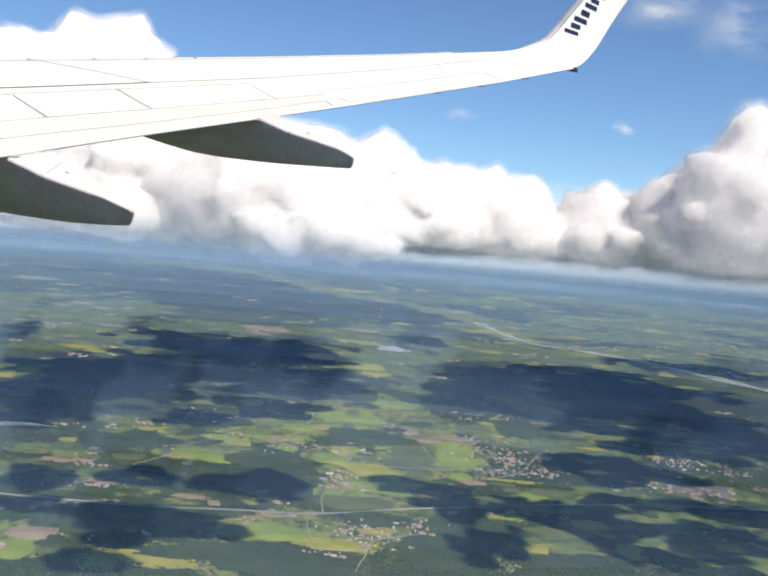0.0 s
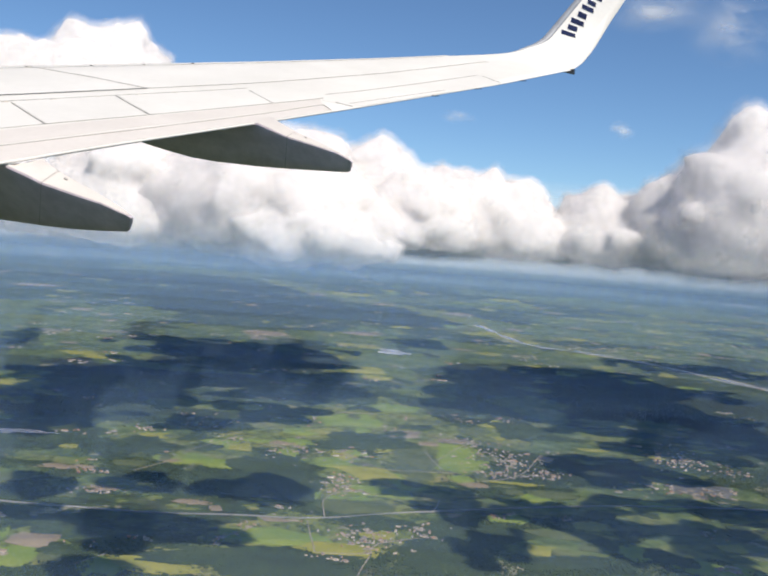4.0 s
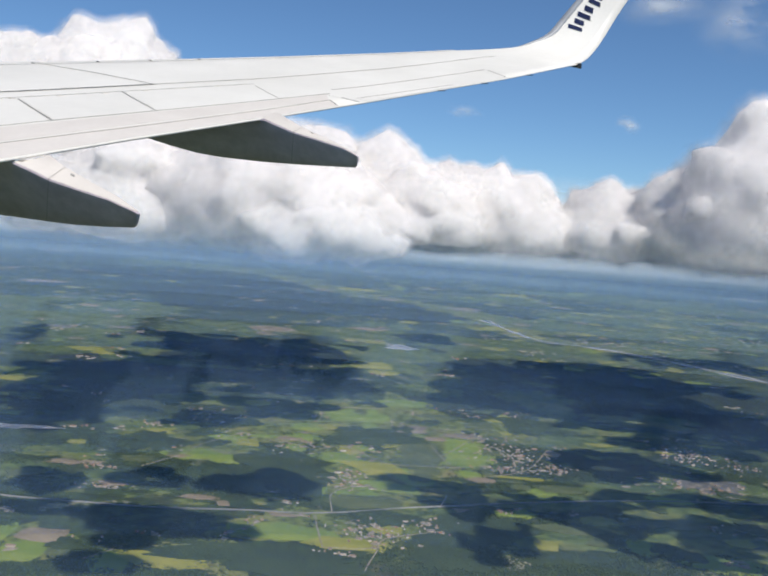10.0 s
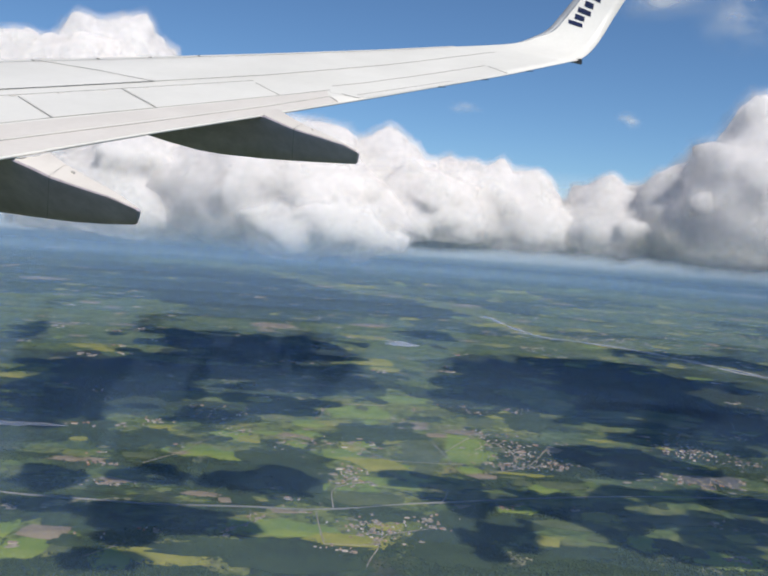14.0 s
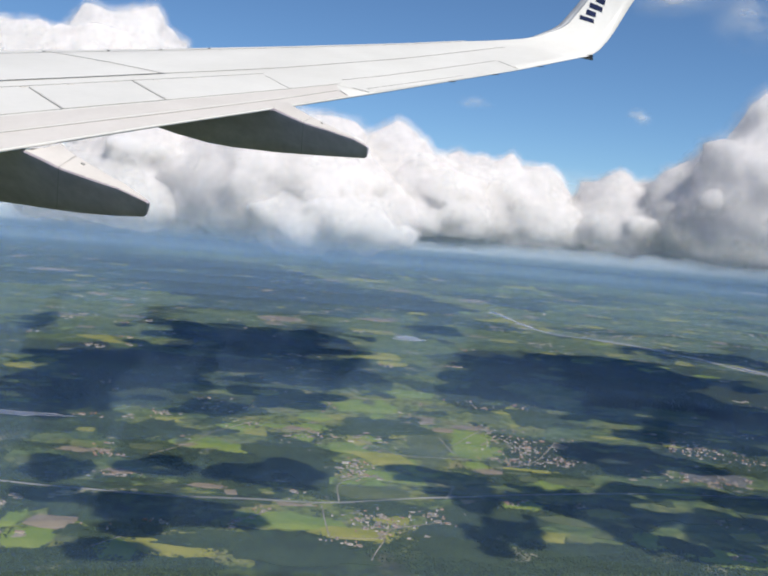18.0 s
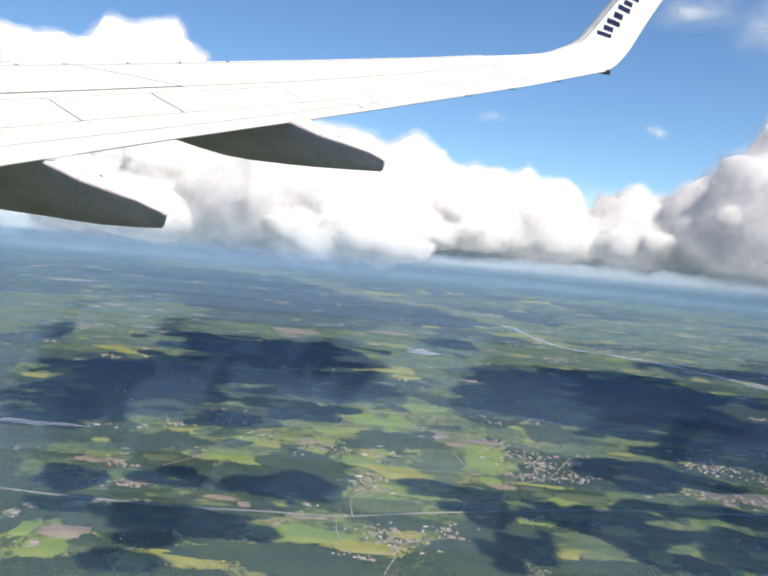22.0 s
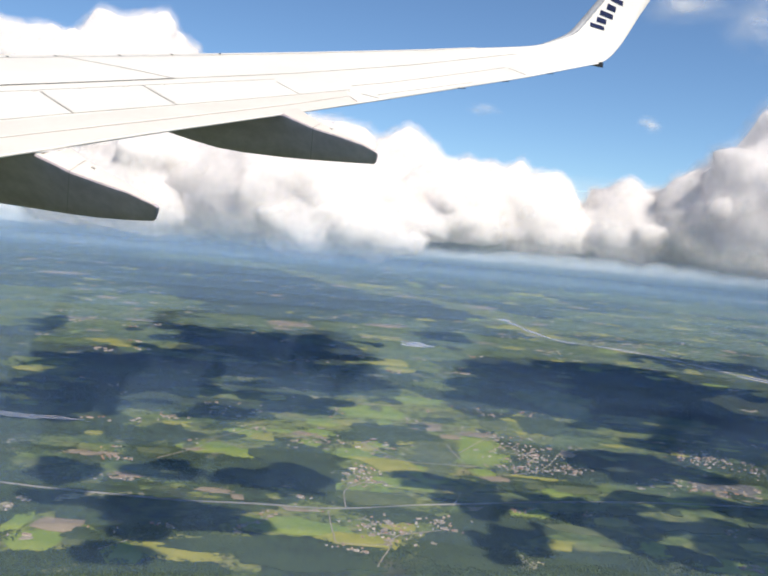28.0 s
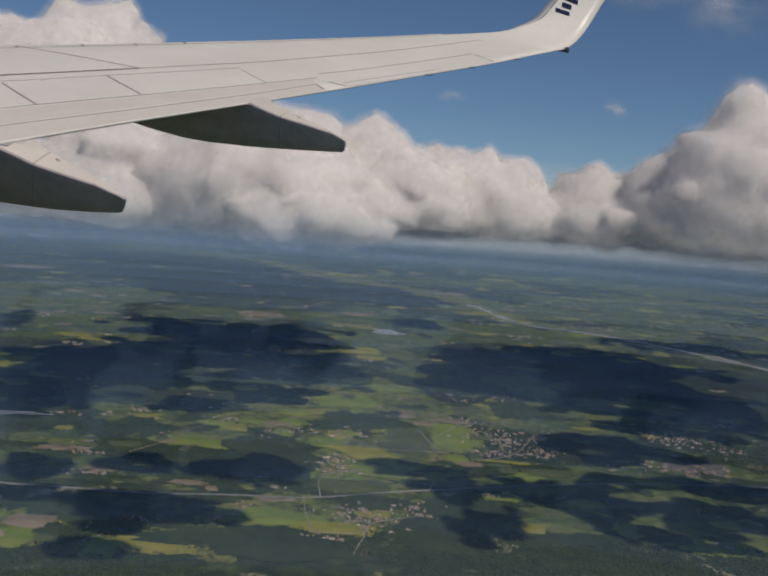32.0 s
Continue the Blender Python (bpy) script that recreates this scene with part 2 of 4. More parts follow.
CLOUD = cloud_material("cumulus_white")
DRIFT = drifting_material("cumulus_droplets")
SHELLS = [(0.010 + 0.017 * i, shell_material("cloud_rim", 0.30 + 0.035 * i, 0.29 - 0.04 * i)) for i in range(5)]
WISP = wisp_material("cloud_wisp", 0.30)
scene.cycles.transparent_max_bounces = 48
scene.cycles.max_bounces, scene.cycles.diffuse_bounces = 24, 16


def haze_material(name, cover, tint, height, full=40.0, onward=0.5):
    """A thin tinted sheet standing in for distance haze, denser near the ground."""
    m = bpy.data.materials.new(name)
    m.use_nodes = True
    t = m.node_tree
    t.nodes.clear()
    out = t.nodes.new("ShaderNodeOutputMaterial")
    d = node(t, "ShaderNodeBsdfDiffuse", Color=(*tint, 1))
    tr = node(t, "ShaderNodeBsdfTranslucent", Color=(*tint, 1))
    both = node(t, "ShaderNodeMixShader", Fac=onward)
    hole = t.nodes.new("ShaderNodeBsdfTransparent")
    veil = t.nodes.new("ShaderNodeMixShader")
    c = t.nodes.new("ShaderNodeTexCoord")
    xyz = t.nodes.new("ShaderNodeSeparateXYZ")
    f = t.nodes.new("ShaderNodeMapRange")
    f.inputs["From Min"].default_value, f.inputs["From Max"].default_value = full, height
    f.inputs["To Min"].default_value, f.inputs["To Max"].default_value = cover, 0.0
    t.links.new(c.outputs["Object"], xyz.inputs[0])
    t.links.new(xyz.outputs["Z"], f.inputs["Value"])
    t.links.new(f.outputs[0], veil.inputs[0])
    t.links.new(d.outputs[0], both.inputs[1])
    t.links.new(tr.outputs[0], both.inputs[2])
    t.links.new(hole.outputs[0], veil.inputs[1])
    t.links.new(both.outputs[0], veil.inputs[2])
    t.links.new(veil.outputs[0], out.inputs["Surface"])
    return m


# ---- mesh helpers ----
def mesh_of(name, verts, faces, material, smooth=False):
    me = bpy.data.meshes.new(name)
    me.from_pydata(verts, [], faces)
    me.materials.append(material)
    if smooth:
        me.polygons.foreach_set("use_smooth", [True] * len(me.polygons))
    me.update()
    return me


def fast_mesh(name, vs, fs, material):
    me = bpy.data.meshes.new(name)
    me.vertices.add(len(vs))
    me.vertices.foreach_set("co", vs.astype(np.float32).ravel())
    me.loops.add(fs.size)
    me.loops.foreach_set("vertex_index", fs.astype(np.int32).ravel())
    me.polygons.add(len(fs))
    me.polygons.foreach_set("loop_start", np.arange(0, fs.size, 3, dtype=np.int32))
    me.polygons.foreach_set("use_smooth", np.ones(len(fs), dtype=bool))
    me.materials.append(material)
    me.update(calc_edges=True)
    me.validate()
    return me


def part(name, me, parent, label=""):
    ob = new(name, me)
    ob.parent = parent
    return tagged(ob, label)


def loft(name, rings, material, closed=True, smooth=True, caps=True):
    """Skin over rings of equal length."""
    n = len(rings[0])
    verts = [tuple(v) for r in rings for v in r]
    faces = []
    for i in range(len(rings) - 1):
        for j in range(n if closed else n - 1):
            k = (j + 1) % n
            faces.append((i * n + j, i * n + k, (i + 1) * n + k, (i + 1) * n + j))
    if caps and closed:
        at = len(verts)
        verts += [tuple(v) for v in rings[0]] + [tuple(v) for v in rings[-1]]
        faces += [tuple(range(at, at + n))[::-1], tuple(range(at + n, at + 2 * n))]
    return mesh_of(name, verts, faces, material, smooth)


# ---- the land ----
def disc(radius, rings, seg):
    verts, faces = [(0, 0, 0)], []
    for i in range(1, rings + 1):
        r = radius * (i / rings) ** 2.2
        verts += [(r * math.cos(2 * math.pi * j / seg), r * math.sin(2 * math.pi * j / seg), 0) for j in range(seg)]
    faces += [(0, 1 + j, 1 + (j + 1) % seg) for j in range(seg)]
    for i in range(rings - 1):
        a, b = 1 + i * seg, 1 + (i + 1) * seg
        faces += [(a + j, b + j, b + (j + 1) % seg, a + (j + 1) % seg) for j in range(seg)]
    return verts, faces


ground = new("ground", mesh_of("ground", *disc(4900, 30, 96), ground_material()))
tagged(ground, "dark green forest and heath reaching to the horizon", "ground", kind="structure")

# Fields: middle x, y, width, depth, crop.
BOWL_FIELDS = [
    (23, 424, 20.4, 52.9, 3), (43, 428, 22.9, 51.9, 0), (21, 476, 14.9, 18.5, 2), (-8, 499, 34.2, 27, 0), (1, 389, 28.4, 19.8, 1),
    (-11, 404, 24.8, 17.7, 0), (16, 550, 25.8, 22.9, 0), (17, 452, 15.6, 15.6, 3), (-6, 291, 22.6, 12.1, 1), (-26, 298, 30.9, 14.6, 0),
    (7, 361, 24.3, 15.7, 0), (0, 339, 26.5, 16.4, 3), (-33, 464, 15.5, 16.3, 0), (34, 515, 21.3, 17.2, 3), (-21, 468, 21, 14.2, 1),
    (32, 457, 10.6, 9.1, 2), (47, 468, 16.5, 9.5, 2), (62, 391, 27.4, 5, 1), (58, 496, 14.8, 21.4, 3),
]
WEST_FIELDS = [
    (-99, 280, 12.7, 12.2, 2), (-89, 267, 7.8, 11.9, 3), (-112, 277, 5.7, 16.1, 0), (-101, 263, 12.2, 16.8, 0), (-59, 268, 25.6, 15.1, 1),
    (-72, 262, 10.9, 15.1, 0), (-69, 426, 13.8, 13.9, 0), (-57, 419, 10, 15.3, 1), (-78, 391, 27, 15, 0), (-82, 386, 9.1, 5.7, 2),
    (-97, 377, 15.8, 9.3, 3), (-99, 431, 13.7, 10.1, 1), (-106, 328, 10.2, 9.4, 3), (-96, 339, 12.3, 5.6, 2), (-122, 364, 13.1, 5.8, 2),
    (-132, 345, 10.5, 11.8, 3), (-112, 367, 9.5, 5.2, 2), (-60, 388, 16.7, 16.4, 0), (-129, 398, 8.1, 7.8, 1),
]
EAST_FIELDS = [
    (62, 305, 9.5, 12.3, 1), (86, 337, 15.1, 8.7, 1), (95, 309, 10.9, 13.6, 0), (118, 298, 24.9, 12.6, 0), (121, 339, 22.4, 12.5, 3),
    (104, 337, 14.1, 8.8, 3), (81, 311, 11, 8.5, 3), (124, 373, 18.1, 7.6, 0), (47, 351, 24.3, 10.7, 3), (74, 324, 20.7, 9.2, 3),
    (119, 472, 14.5, 6.1, 1), (151, 467, 11.6, 9.5, 1), (80, 377, 20.1, 9.3, 3), (108, 381, 22.9, 6.3, 3), (134, 323, 11.8, 9.1, 1),
    (24, 295, 11.7, 9.6, 0), (56, 338, 17.5, 8.7, 0), (-29, 316, 10.4, 4.4, 2), (-61, 329, 12.3, 4.8, 2),
]
MIDDLE_FIELDS = [
    (-12, 974, 44.7, 35.6, 2), (-5, 700, 29.5, 31.7, 1), (6, 668, 24.1, 19.2, 1), (-12, 860, 43.4, 39.7, 1), (-105, 860, 20.7, 23.8, 2),
    (-106, 905, 38.7, 35.2, 2), (-217, 679, 28.7, 20, 1), (-199, 667, 17.7, 14.4, 1), (-215, 538, 18.9, 14.2, 1), (-210, 564, 11.5, 12.1, 1),
    (-319, 1006, 23.1, 32.6, 2), (-286, 969, 22.2, 20.1, 2), (-478, 1303, 48.6, 45.5, 2), (-282, 798, 25.4, 13.7, 2), (-234, 825, 22.7, 14.6, 2),
    (-165, 1244, 18.7, 33.2, 2), (-260, 914, 13.5, 17.9, 2), (-625, 1533, 20.6, 62.9, 2), (-852, 2346, 57.8, 117.7, 2),
]
VALLEY_FIELDS = [
    (133, 1080, 125.7, 56.3, 1), (101, 1103, 79.5, 45.6, 1), (159, 1018, 88.1, 44.5, 1), (69, 1491, 109.1, 71.3, 2), (122, 1360, 86.3, 79.1, 2),
    (135, 855, 34.8, 27.5, 2), (114, 872, 35.3, 28.6, 1), (177, 837, 34.6, 30.1, 1), (208, 834, 40.8, 26.2, 1), (240, 991, 66.1, 31.5, 2),
    (242, 1102, 59.1, 45.5, 1), (310, 1210, 78.5, 47, 1), (398, 1309, 90.3, 54.9, 1), (413, 1135, 75.2, 48.2, 1), (370, 1134, 55.3, 34.4, 1),
    (515, 1616, 125.7, 69.7, 1), (577, 1483, 71, 46.9, 2), (306, 1700, 79.6, 61.7, 1), (260, 1830, 123.2, 107.2, 1),
]
FAR_FIELDS = [
    (-154, 1847, 176.9, 127.7, 1), (-48, 1643, 149.9, 101, 1), (-271, 2145, 203.6, 122.9, 1), (5, 1709, 132.7, 109.3, 3), (58, 1627, 152.1, 127.4, 1),
    (124, 1704, 166.8, 124, 3), (426, 2466, 265.6, 129.5, 2), (527, 2170, 220.7, 100.3, 3), (667, 1998, 178.6, 85.1, 2), (992, 2499, 168.2, 132.9, 2),
    (691, 1886, 185.7, 94.8, 1), (333, 1458, 153.8, 68.1, 1), (323, 3323, 291.9, 235.3, 2), (278, 1456, 75.3, 45.3, 3), (-106, 1727, 116.3, 79.7, 2),
    (-241, 729, 23.2, 14.3, 2), (-166, 640, 17.2, 11, 3), (-126, 662, 33, 11.9, 3), (-263, 714, 18.5, 13.8, 1),
]
FIELD_LABELS = ["bright green crop field among dark woods", "yellow-green crop field beside woods",
                "bare tan soil field among green fields", "dull green rough pasture at a wood's edge"]
CROPS = ["green_field", "yellow_field", "ploughed_field", "pasture"]
rnd = random.Random(7)


def slab(name, x, y, w, d, height, material, lobes=0.16, square=1.0):
    """A low slab with an uneven outline, between an oval and a rounded quadrilateral."""
    n = 90
    ph = [rnd.uniform(0, 6.28) for _ in range(6)]
    turn, skew = rnd.uniform(-0.25, 0.25), rnd.uniform(-0.3, 0.3)
    pts = []
    for i in range(n):
        a = 2 * math.pi * i / n
        c, q = math.cos(a), math.sin(a)
        r = 1 / (abs(c) ** 5 + abs(q) ** 5) ** 0.2
        r = 1 + (r - 1) * square
        r *= 1 + lobes * (0.5 * math.sin(2 * a + ph[0]) + 0.6 * math.sin(3 * a + ph[1]) + 0.4 * math.sin(5 * a + ph[2]) + 0.25 * math.sin(9 * a + ph[3])) + 0.2 * lobes * math.sin(17 * a + ph[4]) + rnd.uniform(-0.035, 0.035)
        u, v = 0.5 * r * c, 0.5 * r * q
        u, v = u * math.cos(turn) - v * math.sin(turn) + v * skew, u * math.sin(turn) + v * math.cos(turn)
        pts.append((u * w, v * d))
    verts = [(px, py, 0.0) for px, py in pts] + [(px, py, height) for px, py in pts]
    faces = [tuple(range(n, 2 * n))] + [(i, (i + 1) % n, n + (i + 1) % n, n + i) for i in range(n)]
    ob = new(name, mesh_of(name, verts, faces, material))
    ob.location = (x, y, 0)
    return ob


def parcel(name, x, y, w, d, height, material):
    """A low slab with four to six straight, slightly ragged sides."""
    k = rnd.choice((4, 4, 5, 6))
    first, turn = rnd.uniform(0.5, 1.0), rnd.uniform(-0.6, 0.6)
    corners = []
    for i in range(k):
        a = first + 2 * math.pi * (i + rnd.uniform(-0.2, 0.2)) / k
        r = rnd.uniform(0.52, 0.78)
        u, v = r * math.cos(a), r * math.sin(a)
        corners.append((w * (u * math.cos(turn) - v * math.sin(turn)), d * (u * math.sin(turn) + v * math.cos(turn))))
    pts = []
    for i in range(k):
        (ax, ay), (bx, by) = corners[i], corners[(i + 1) % k]
        bow, n = rnd.uniform(-0.10, 0.10), 9
        for j in range(n):
            f = j / n
            side = bow * math.sin(math.pi * f) + (rnd.uniform(-0.018, 0.018) if j else 0)
            pts.append((ax + (bx - ax) * f - (by - ay) * side, ay + (by - ay) * f + (bx - ax) * side))
    n = len(pts)
    verts = [(px, py, 0.0) for px, py in pts] + [(px, py, height) for px, py in pts]
    faces = [tuple(range(n, 2 * n))] + [(i, (i + 1) % n, n + (i + 1) % n, n + i) for i in range(n)]
    ob = new(name, mesh_of(name, verts, faces, material))
    ob.location = (x, y, 0)
    return ob


def in_forest(x, y):
    return any(((x - fx) / (0.5 * w)) ** 2 + ((y - fy) / (0.5 * d)) ** 2 < 0.9 for fx, fy, w, d in SHADED_WOODS)


def field(x, y, w, d, crop):
    ob = parcel(CROPS[crop], x, y, w, d, 0.16 + 0.02 * crop + rnd.uniform(0, 0.015), FIELDS[crop])
    return tagged(ob, FIELD_LABELS[crop], "field", "fields of the valley")


# Meadows and copses: middle x, y, width, depth.
BOWL_MEADOWS = [
    (-4, 500, 65.9, 68.1), (21, 531, 34.2, 76.7), (-36, 465, 44, 47.1), (7, 396, 58.1, 68.7), (-1, 352, 33.3, 40.8),
    (35, 432, 42.5, 71.5), (-23, 304, 54.9, 31.7), (-70, 403, 52, 44.4), (-50, 440, 41, 36.9), (-104, 269, 26.2, 36.1),
    (-48, 271, 36.2, 24.3), (33, 488, 37.1, 58.2), (70, 488, 32.1, 51.8), (-6, 293, 22.7, 18.9), (25, 366, 41.6, 29.2),
    (14, 303, 34, 25.2),
]
DULL_MEADOWS = [
    (63, 358, 54.4, 25.3), (110, 361, 78, 31.3), (66, 312, 47.1, 32.1), (112, 323, 50.3, 34.3), (130, 307, 29.7, 31),
    (109, 385, 50.9, 19.4), (154, 401, 47.3, 35), (-127, 380, 37.2, 28.5), (-102, 345, 34, 23.5), (-134, 350, 19.5, 26.8),
    (-105, 438, 44, 37.7), (103, 470, 85.9, 31.1), (126, 514, 51.1, 37.3), (166, 550, 63.4, 39.2), (108, 591, 40.6, 94.9),
    (-96, 514, 47.3, 34.4), (25, 330, 33.7, 17.9),
]
FAR_MEADOWS = [
    (-301, 879, 158.6, 391.4), (-209, 700, 89.7, 133.3), (-216, 557, 47.9, 50.5), (-128, 889, 182.3, 110.9), (-14, 924, 89.4, 232.5),
    (14, 753, 84, 154.3), (40, 618, 44.8, 62), (-139, 642, 70.2, 26.7), (-394, 1018, 90.8, 168.3), (102, 892, 120.7, 172.3),
    (183, 865, 120.6, 120.9), (386, 1144, 226, 211.7), (197, 1190, 147.1, 229.3), (370, 1362, 284, 300.5),
    (560, 1500, 260, 240), (160, 1650, 300, 260), (480, 1950, 420, 330), (-420, 2100, 380, 260), (300, 980, 160, 110), (700, 1800, 320, 260),
]
COPSES = [
    (0, 450, 38.4, 44.1), (-36, 379, 39.3, 55.1), (-52, 359, 29, 28.2), (16, 475, 10.9, 14.7), (28, 496, 17.4, 16),
    (-72, 415, 13.4, 15), (36, 313, 35.6, 43.2), (-97, 409, 23.7, 36.5), (-90, 272, 9.8, 10.7), (7, 321, 27, 17),
    (-29, 273, 62.2, 23), (27, 285, 24, 22.4), (86, 316, 11.2, 12), (104, 308, 12.8, 13.5), (142, 367, 11.3, 13.2),
    (93, 352, 10.4, 12.2), (115, 357, 6.4, 8.4), (154, 390, 12, 13.2), (99, 328, 11.7, 11.8), (110, 303, 10.8, 10.1),
    (146, 342, 12.5, 15.3), (86, 507, 27.6, 50.2), (68, 293, 20.5, 14.2),
]
# Woods that also carry cloud shade in their colour: middle x, y, width, depth.
SHADED_WOODS = [(-104, 1270, 520, 420), (-120, 690, 230, 180), (-150, 500, 130, 70), (177, 640, 240, 230), (215, 553, 120, 110), (110, 424, 80, 50), (60, 800, 130, 90), (-330, 1650, 420, 300), (-380, 700, 240, 130)]
for spec in SHADED_WOODS:
    tagged(slab("wooded_ridge", *spec, 0.02, SHADED_SPRUCE, 0.34, 0.3), "spruce forest coloured darker to deepen cloud shade", "forest", kind="structure")
for spec in BOWL_MEADOWS:
    tagged(slab("meadow", *spec, 0.08 + rnd.uniform(0, 0.04), MEADOW, 0.30, 0.25), "sunlit green meadow around the villages", "meadow", "meadows of the valley")
for spec in DULL_MEADOWS + FAR_MEADOWS:
    tagged(slab("meadow", *spec, 0.03 + rnd.uniform(0, 0.04), HEATH, 0.34, 0.2), "dull olive heath with scattered bushes", "meadow", "meadows of the valley")

# clearings in the woods
rnd = random.Random(29)
for number in range(95):
    y = rnd.uniform(300, 560) if number % 3 else rnd.uniform(560, 1000)
    x = rnd.uniform(-0.43, -0.02) * y if number % 2 else rnd.uniform(0.12, 0.46) * y
    size = rnd.uniform(0.008, 0.03) * y
    ob = slab("clearing", x, y, size * rnd.uniform(0.9, 1.8), size * rnd.uniform(0.7, 1.3), 0.11 + rnd.uniform(0, 0.03), rnd.choice((HEATH, HEATH, MEADOW)), 0.42, 0.1)
    tagged(ob, "ragged green clearing in the dark forest", "clearing", "clearings in the woods", "structure")

# small parcels round the villages and far over the plain
rnd = random.Random(77)
PARCELS = []
for _ in range(34):
    PARCELS.append((rnd.gauss(5, 34), rnd.gauss(425, 48), rnd.uniform(6, 15), rnd.uniform(6, 18), rnd.choices(range(4), (4, 2, 1, 3))[0]))
for _ in range(80):
    y = 640 * (2200 / 640) ** rnd.random()
    PARCELS.append((rnd.uniform(0.02, 0.5) * y, y, rnd.uniform(0.008, 0.026) * y, rnd.uniform(0.010, 0.03) * y, rnd.choices(range(4), (2, 3, 1, 4))[0]))
for _ in range(46):
    y = 620 * (3000 / 620) ** rnd.random()
    PARCELS.append((rnd.uniform(-0.44, 0.1) * y, y, rnd.uniform(0.006, 0.022) * y, rnd.uniform(0.008, 0.025) * y, rnd.choices(range(4), (1, 2, 1.2, 5))[0]))
for _ in range(26):
    y = 290 * (560 / 290) ** rnd.random()
    PARCELS.append((rnd.uniform(-0.42, 0.45) * y, y, rnd.uniform(0.012, 0.03) * y, rnd.uniform(0.01, 0.03) * y, rnd.choices(range(4), (2, 1, 1.2, 5))[0]))
for _ in range(70):
    y = 1300 * (3600 / 1300) ** rnd.random()
    PARCELS.append((rnd.uniform(-0.3, 0.5) * y, y, rnd.uniform(0.006, 0.02) * y, rnd.uniform(0.012, 0.03) * y, rnd.choices(range(4), (1, 2, 2, 2))[0]))
FAR_FIELDS = [(x, y, w * 0.5, d * 0.75, 3 if i % 2 else crop) for i, (x, y, w, d, crop) in enumerate(VALLEY_FIELDS + FAR_FIELDS)]
for _ in range(170):
    y = 760 * (2700 / 760) ** rnd.random()
    PARCELS.append((rnd.uniform(-0.05, 0.48) * y, y, rnd.uniform(0.004, 0.014) * y, rnd.uniform(0.006, 0.018) * y, rnd.choices(range(4), (2, 3, 3, 1))[0]))
for _ in range(60):
    y = 700 * (2700 / 700) ** rnd.random()
    PARCELS.append((rnd.uniform(-0.44, -0.05) * y, y, rnd.uniform(0.004, 0.012) * y, rnd.uniform(0.005, 0.014) * y, rnd.choices(range(4), (1, 1, 4, 1))[0]))
PARCELS = [p for p in PARCELS if not in_forest(p[0], p[1])]
ALL_FIELDS = BOWL_FIELDS + WEST_FIELDS + EAST_FIELDS + MIDDLE_FIELDS + FAR_FIELDS + PARCELS
for spec in ALL_FIELDS:
    field(*spec)
tagged(slab("factory_yard", 152, 402, 32.4, 19.4, 0.14, YARD, 0.3, 0.5), "grey paved yard around low halls", "yard", kind="structure")
for spec in COPSES:
    tagged(slab("copse", *spec, 0.26 + rnd.uniform(0, 0.05), WOOD_FLOOR, 0.30, 0.2), "dark green copse between the fields", "copse", "copses of the valley")


def smooth_line(points, step):
    """Points along a Catmull-Rom curve."""
    pts = [Vector(p) for p in points]
    pts = [2 * pts[0] - pts[1]] + pts + [2 * pts[-1] - pts[-2]]
    out = []
    for i in range(1, len(pts) - 2):
        a, b, c, d = pts[i - 1:i + 3]
        n = max(2, int((c - b).length / step))
        for k in range(n):
            t = k / n
            out.append(0.5 * (2 * b + (c - a) * t + (2 * a - 5 * b + 4 * c - d) * t * t + (3 * b - a - 3 * c + d) * t ** 3))
    return out + [pts[-2]]


def ribbon(name, points, width, height, material, step=8.0, wobble=0.0):
    line = smooth_line(points, step)
    verts, faces = [], []
    for i, p in enumerate(line):
        d = (line[min(i + 1, len(line) - 1)] - line[max(i - 1, 0)]).normalized()
        w = width * 0.5 * (1 + wobble * math.sin(i * 1.7) + wobble * math.sin(i * 0.63 + 1))
        for s, z in ((-1.15, 0.0), (-1, height), (1, height), (1.15, 0.0)):
            verts.append((p.x - d.y * w * s, p.y + d.x * w * s, z))
    for i in range(len(line) - 1):
        for j in range(3):
            faces.append((4 * i + j, 4 * i + j + 1, 4 * i + j + 5, 4 * i + j + 4))
    return new(name, mesh_of(name, verts, faces, material))


HIGHWAY = [(-185, 321), (-130, 315), (-113, 314), (-95, 314), (-72, 314), (-53, 317), (-38, 319), (-21, 320), (-2, 327), (16, 336), (37, 344), (65, 355), (107, 368), (164, 378), (233, 382)]
VALLEY = [(-364, 2020), (-197, 1885), (-61, 1554), (44, 1431), (99, 1338), (134, 1194), (169, 1015), (215, 975), (256, 914)]
RIVER = [(134, 1194), (167, 999), (212, 960), (257, 918), (286, 870), (312, 815), (328, 781), (357, 726)]
tagged(ribbon("highway", HIGHWAY, 0.85, 0.35, ROAD), "pale grey highway running through woods and fields", "road", kind="structure")
tagged(ribbon("valley_floor", VALLEY, 56, 0.10, MEADOW, 20, 0.35), "pale green valley floor between wooded ridges", "valley", kind="structure")
SAND = two_tone("pale_sand", (0.38, 0.35, 0.28), (0.52, 0.48, 0.40), 0.05, 0.5, 0.95)
tagged(ribbon("river_bank", RIVER, 10, 0.14, SAND, 14, 0.35), "pale sandy river bank beside the water", "river bank", kind="structure")
tagged(ribbon("river", RIVER, 5, 0.22, WATER, 14, 0.3), "pale blue river winding through the valley", "river", kind="structure")
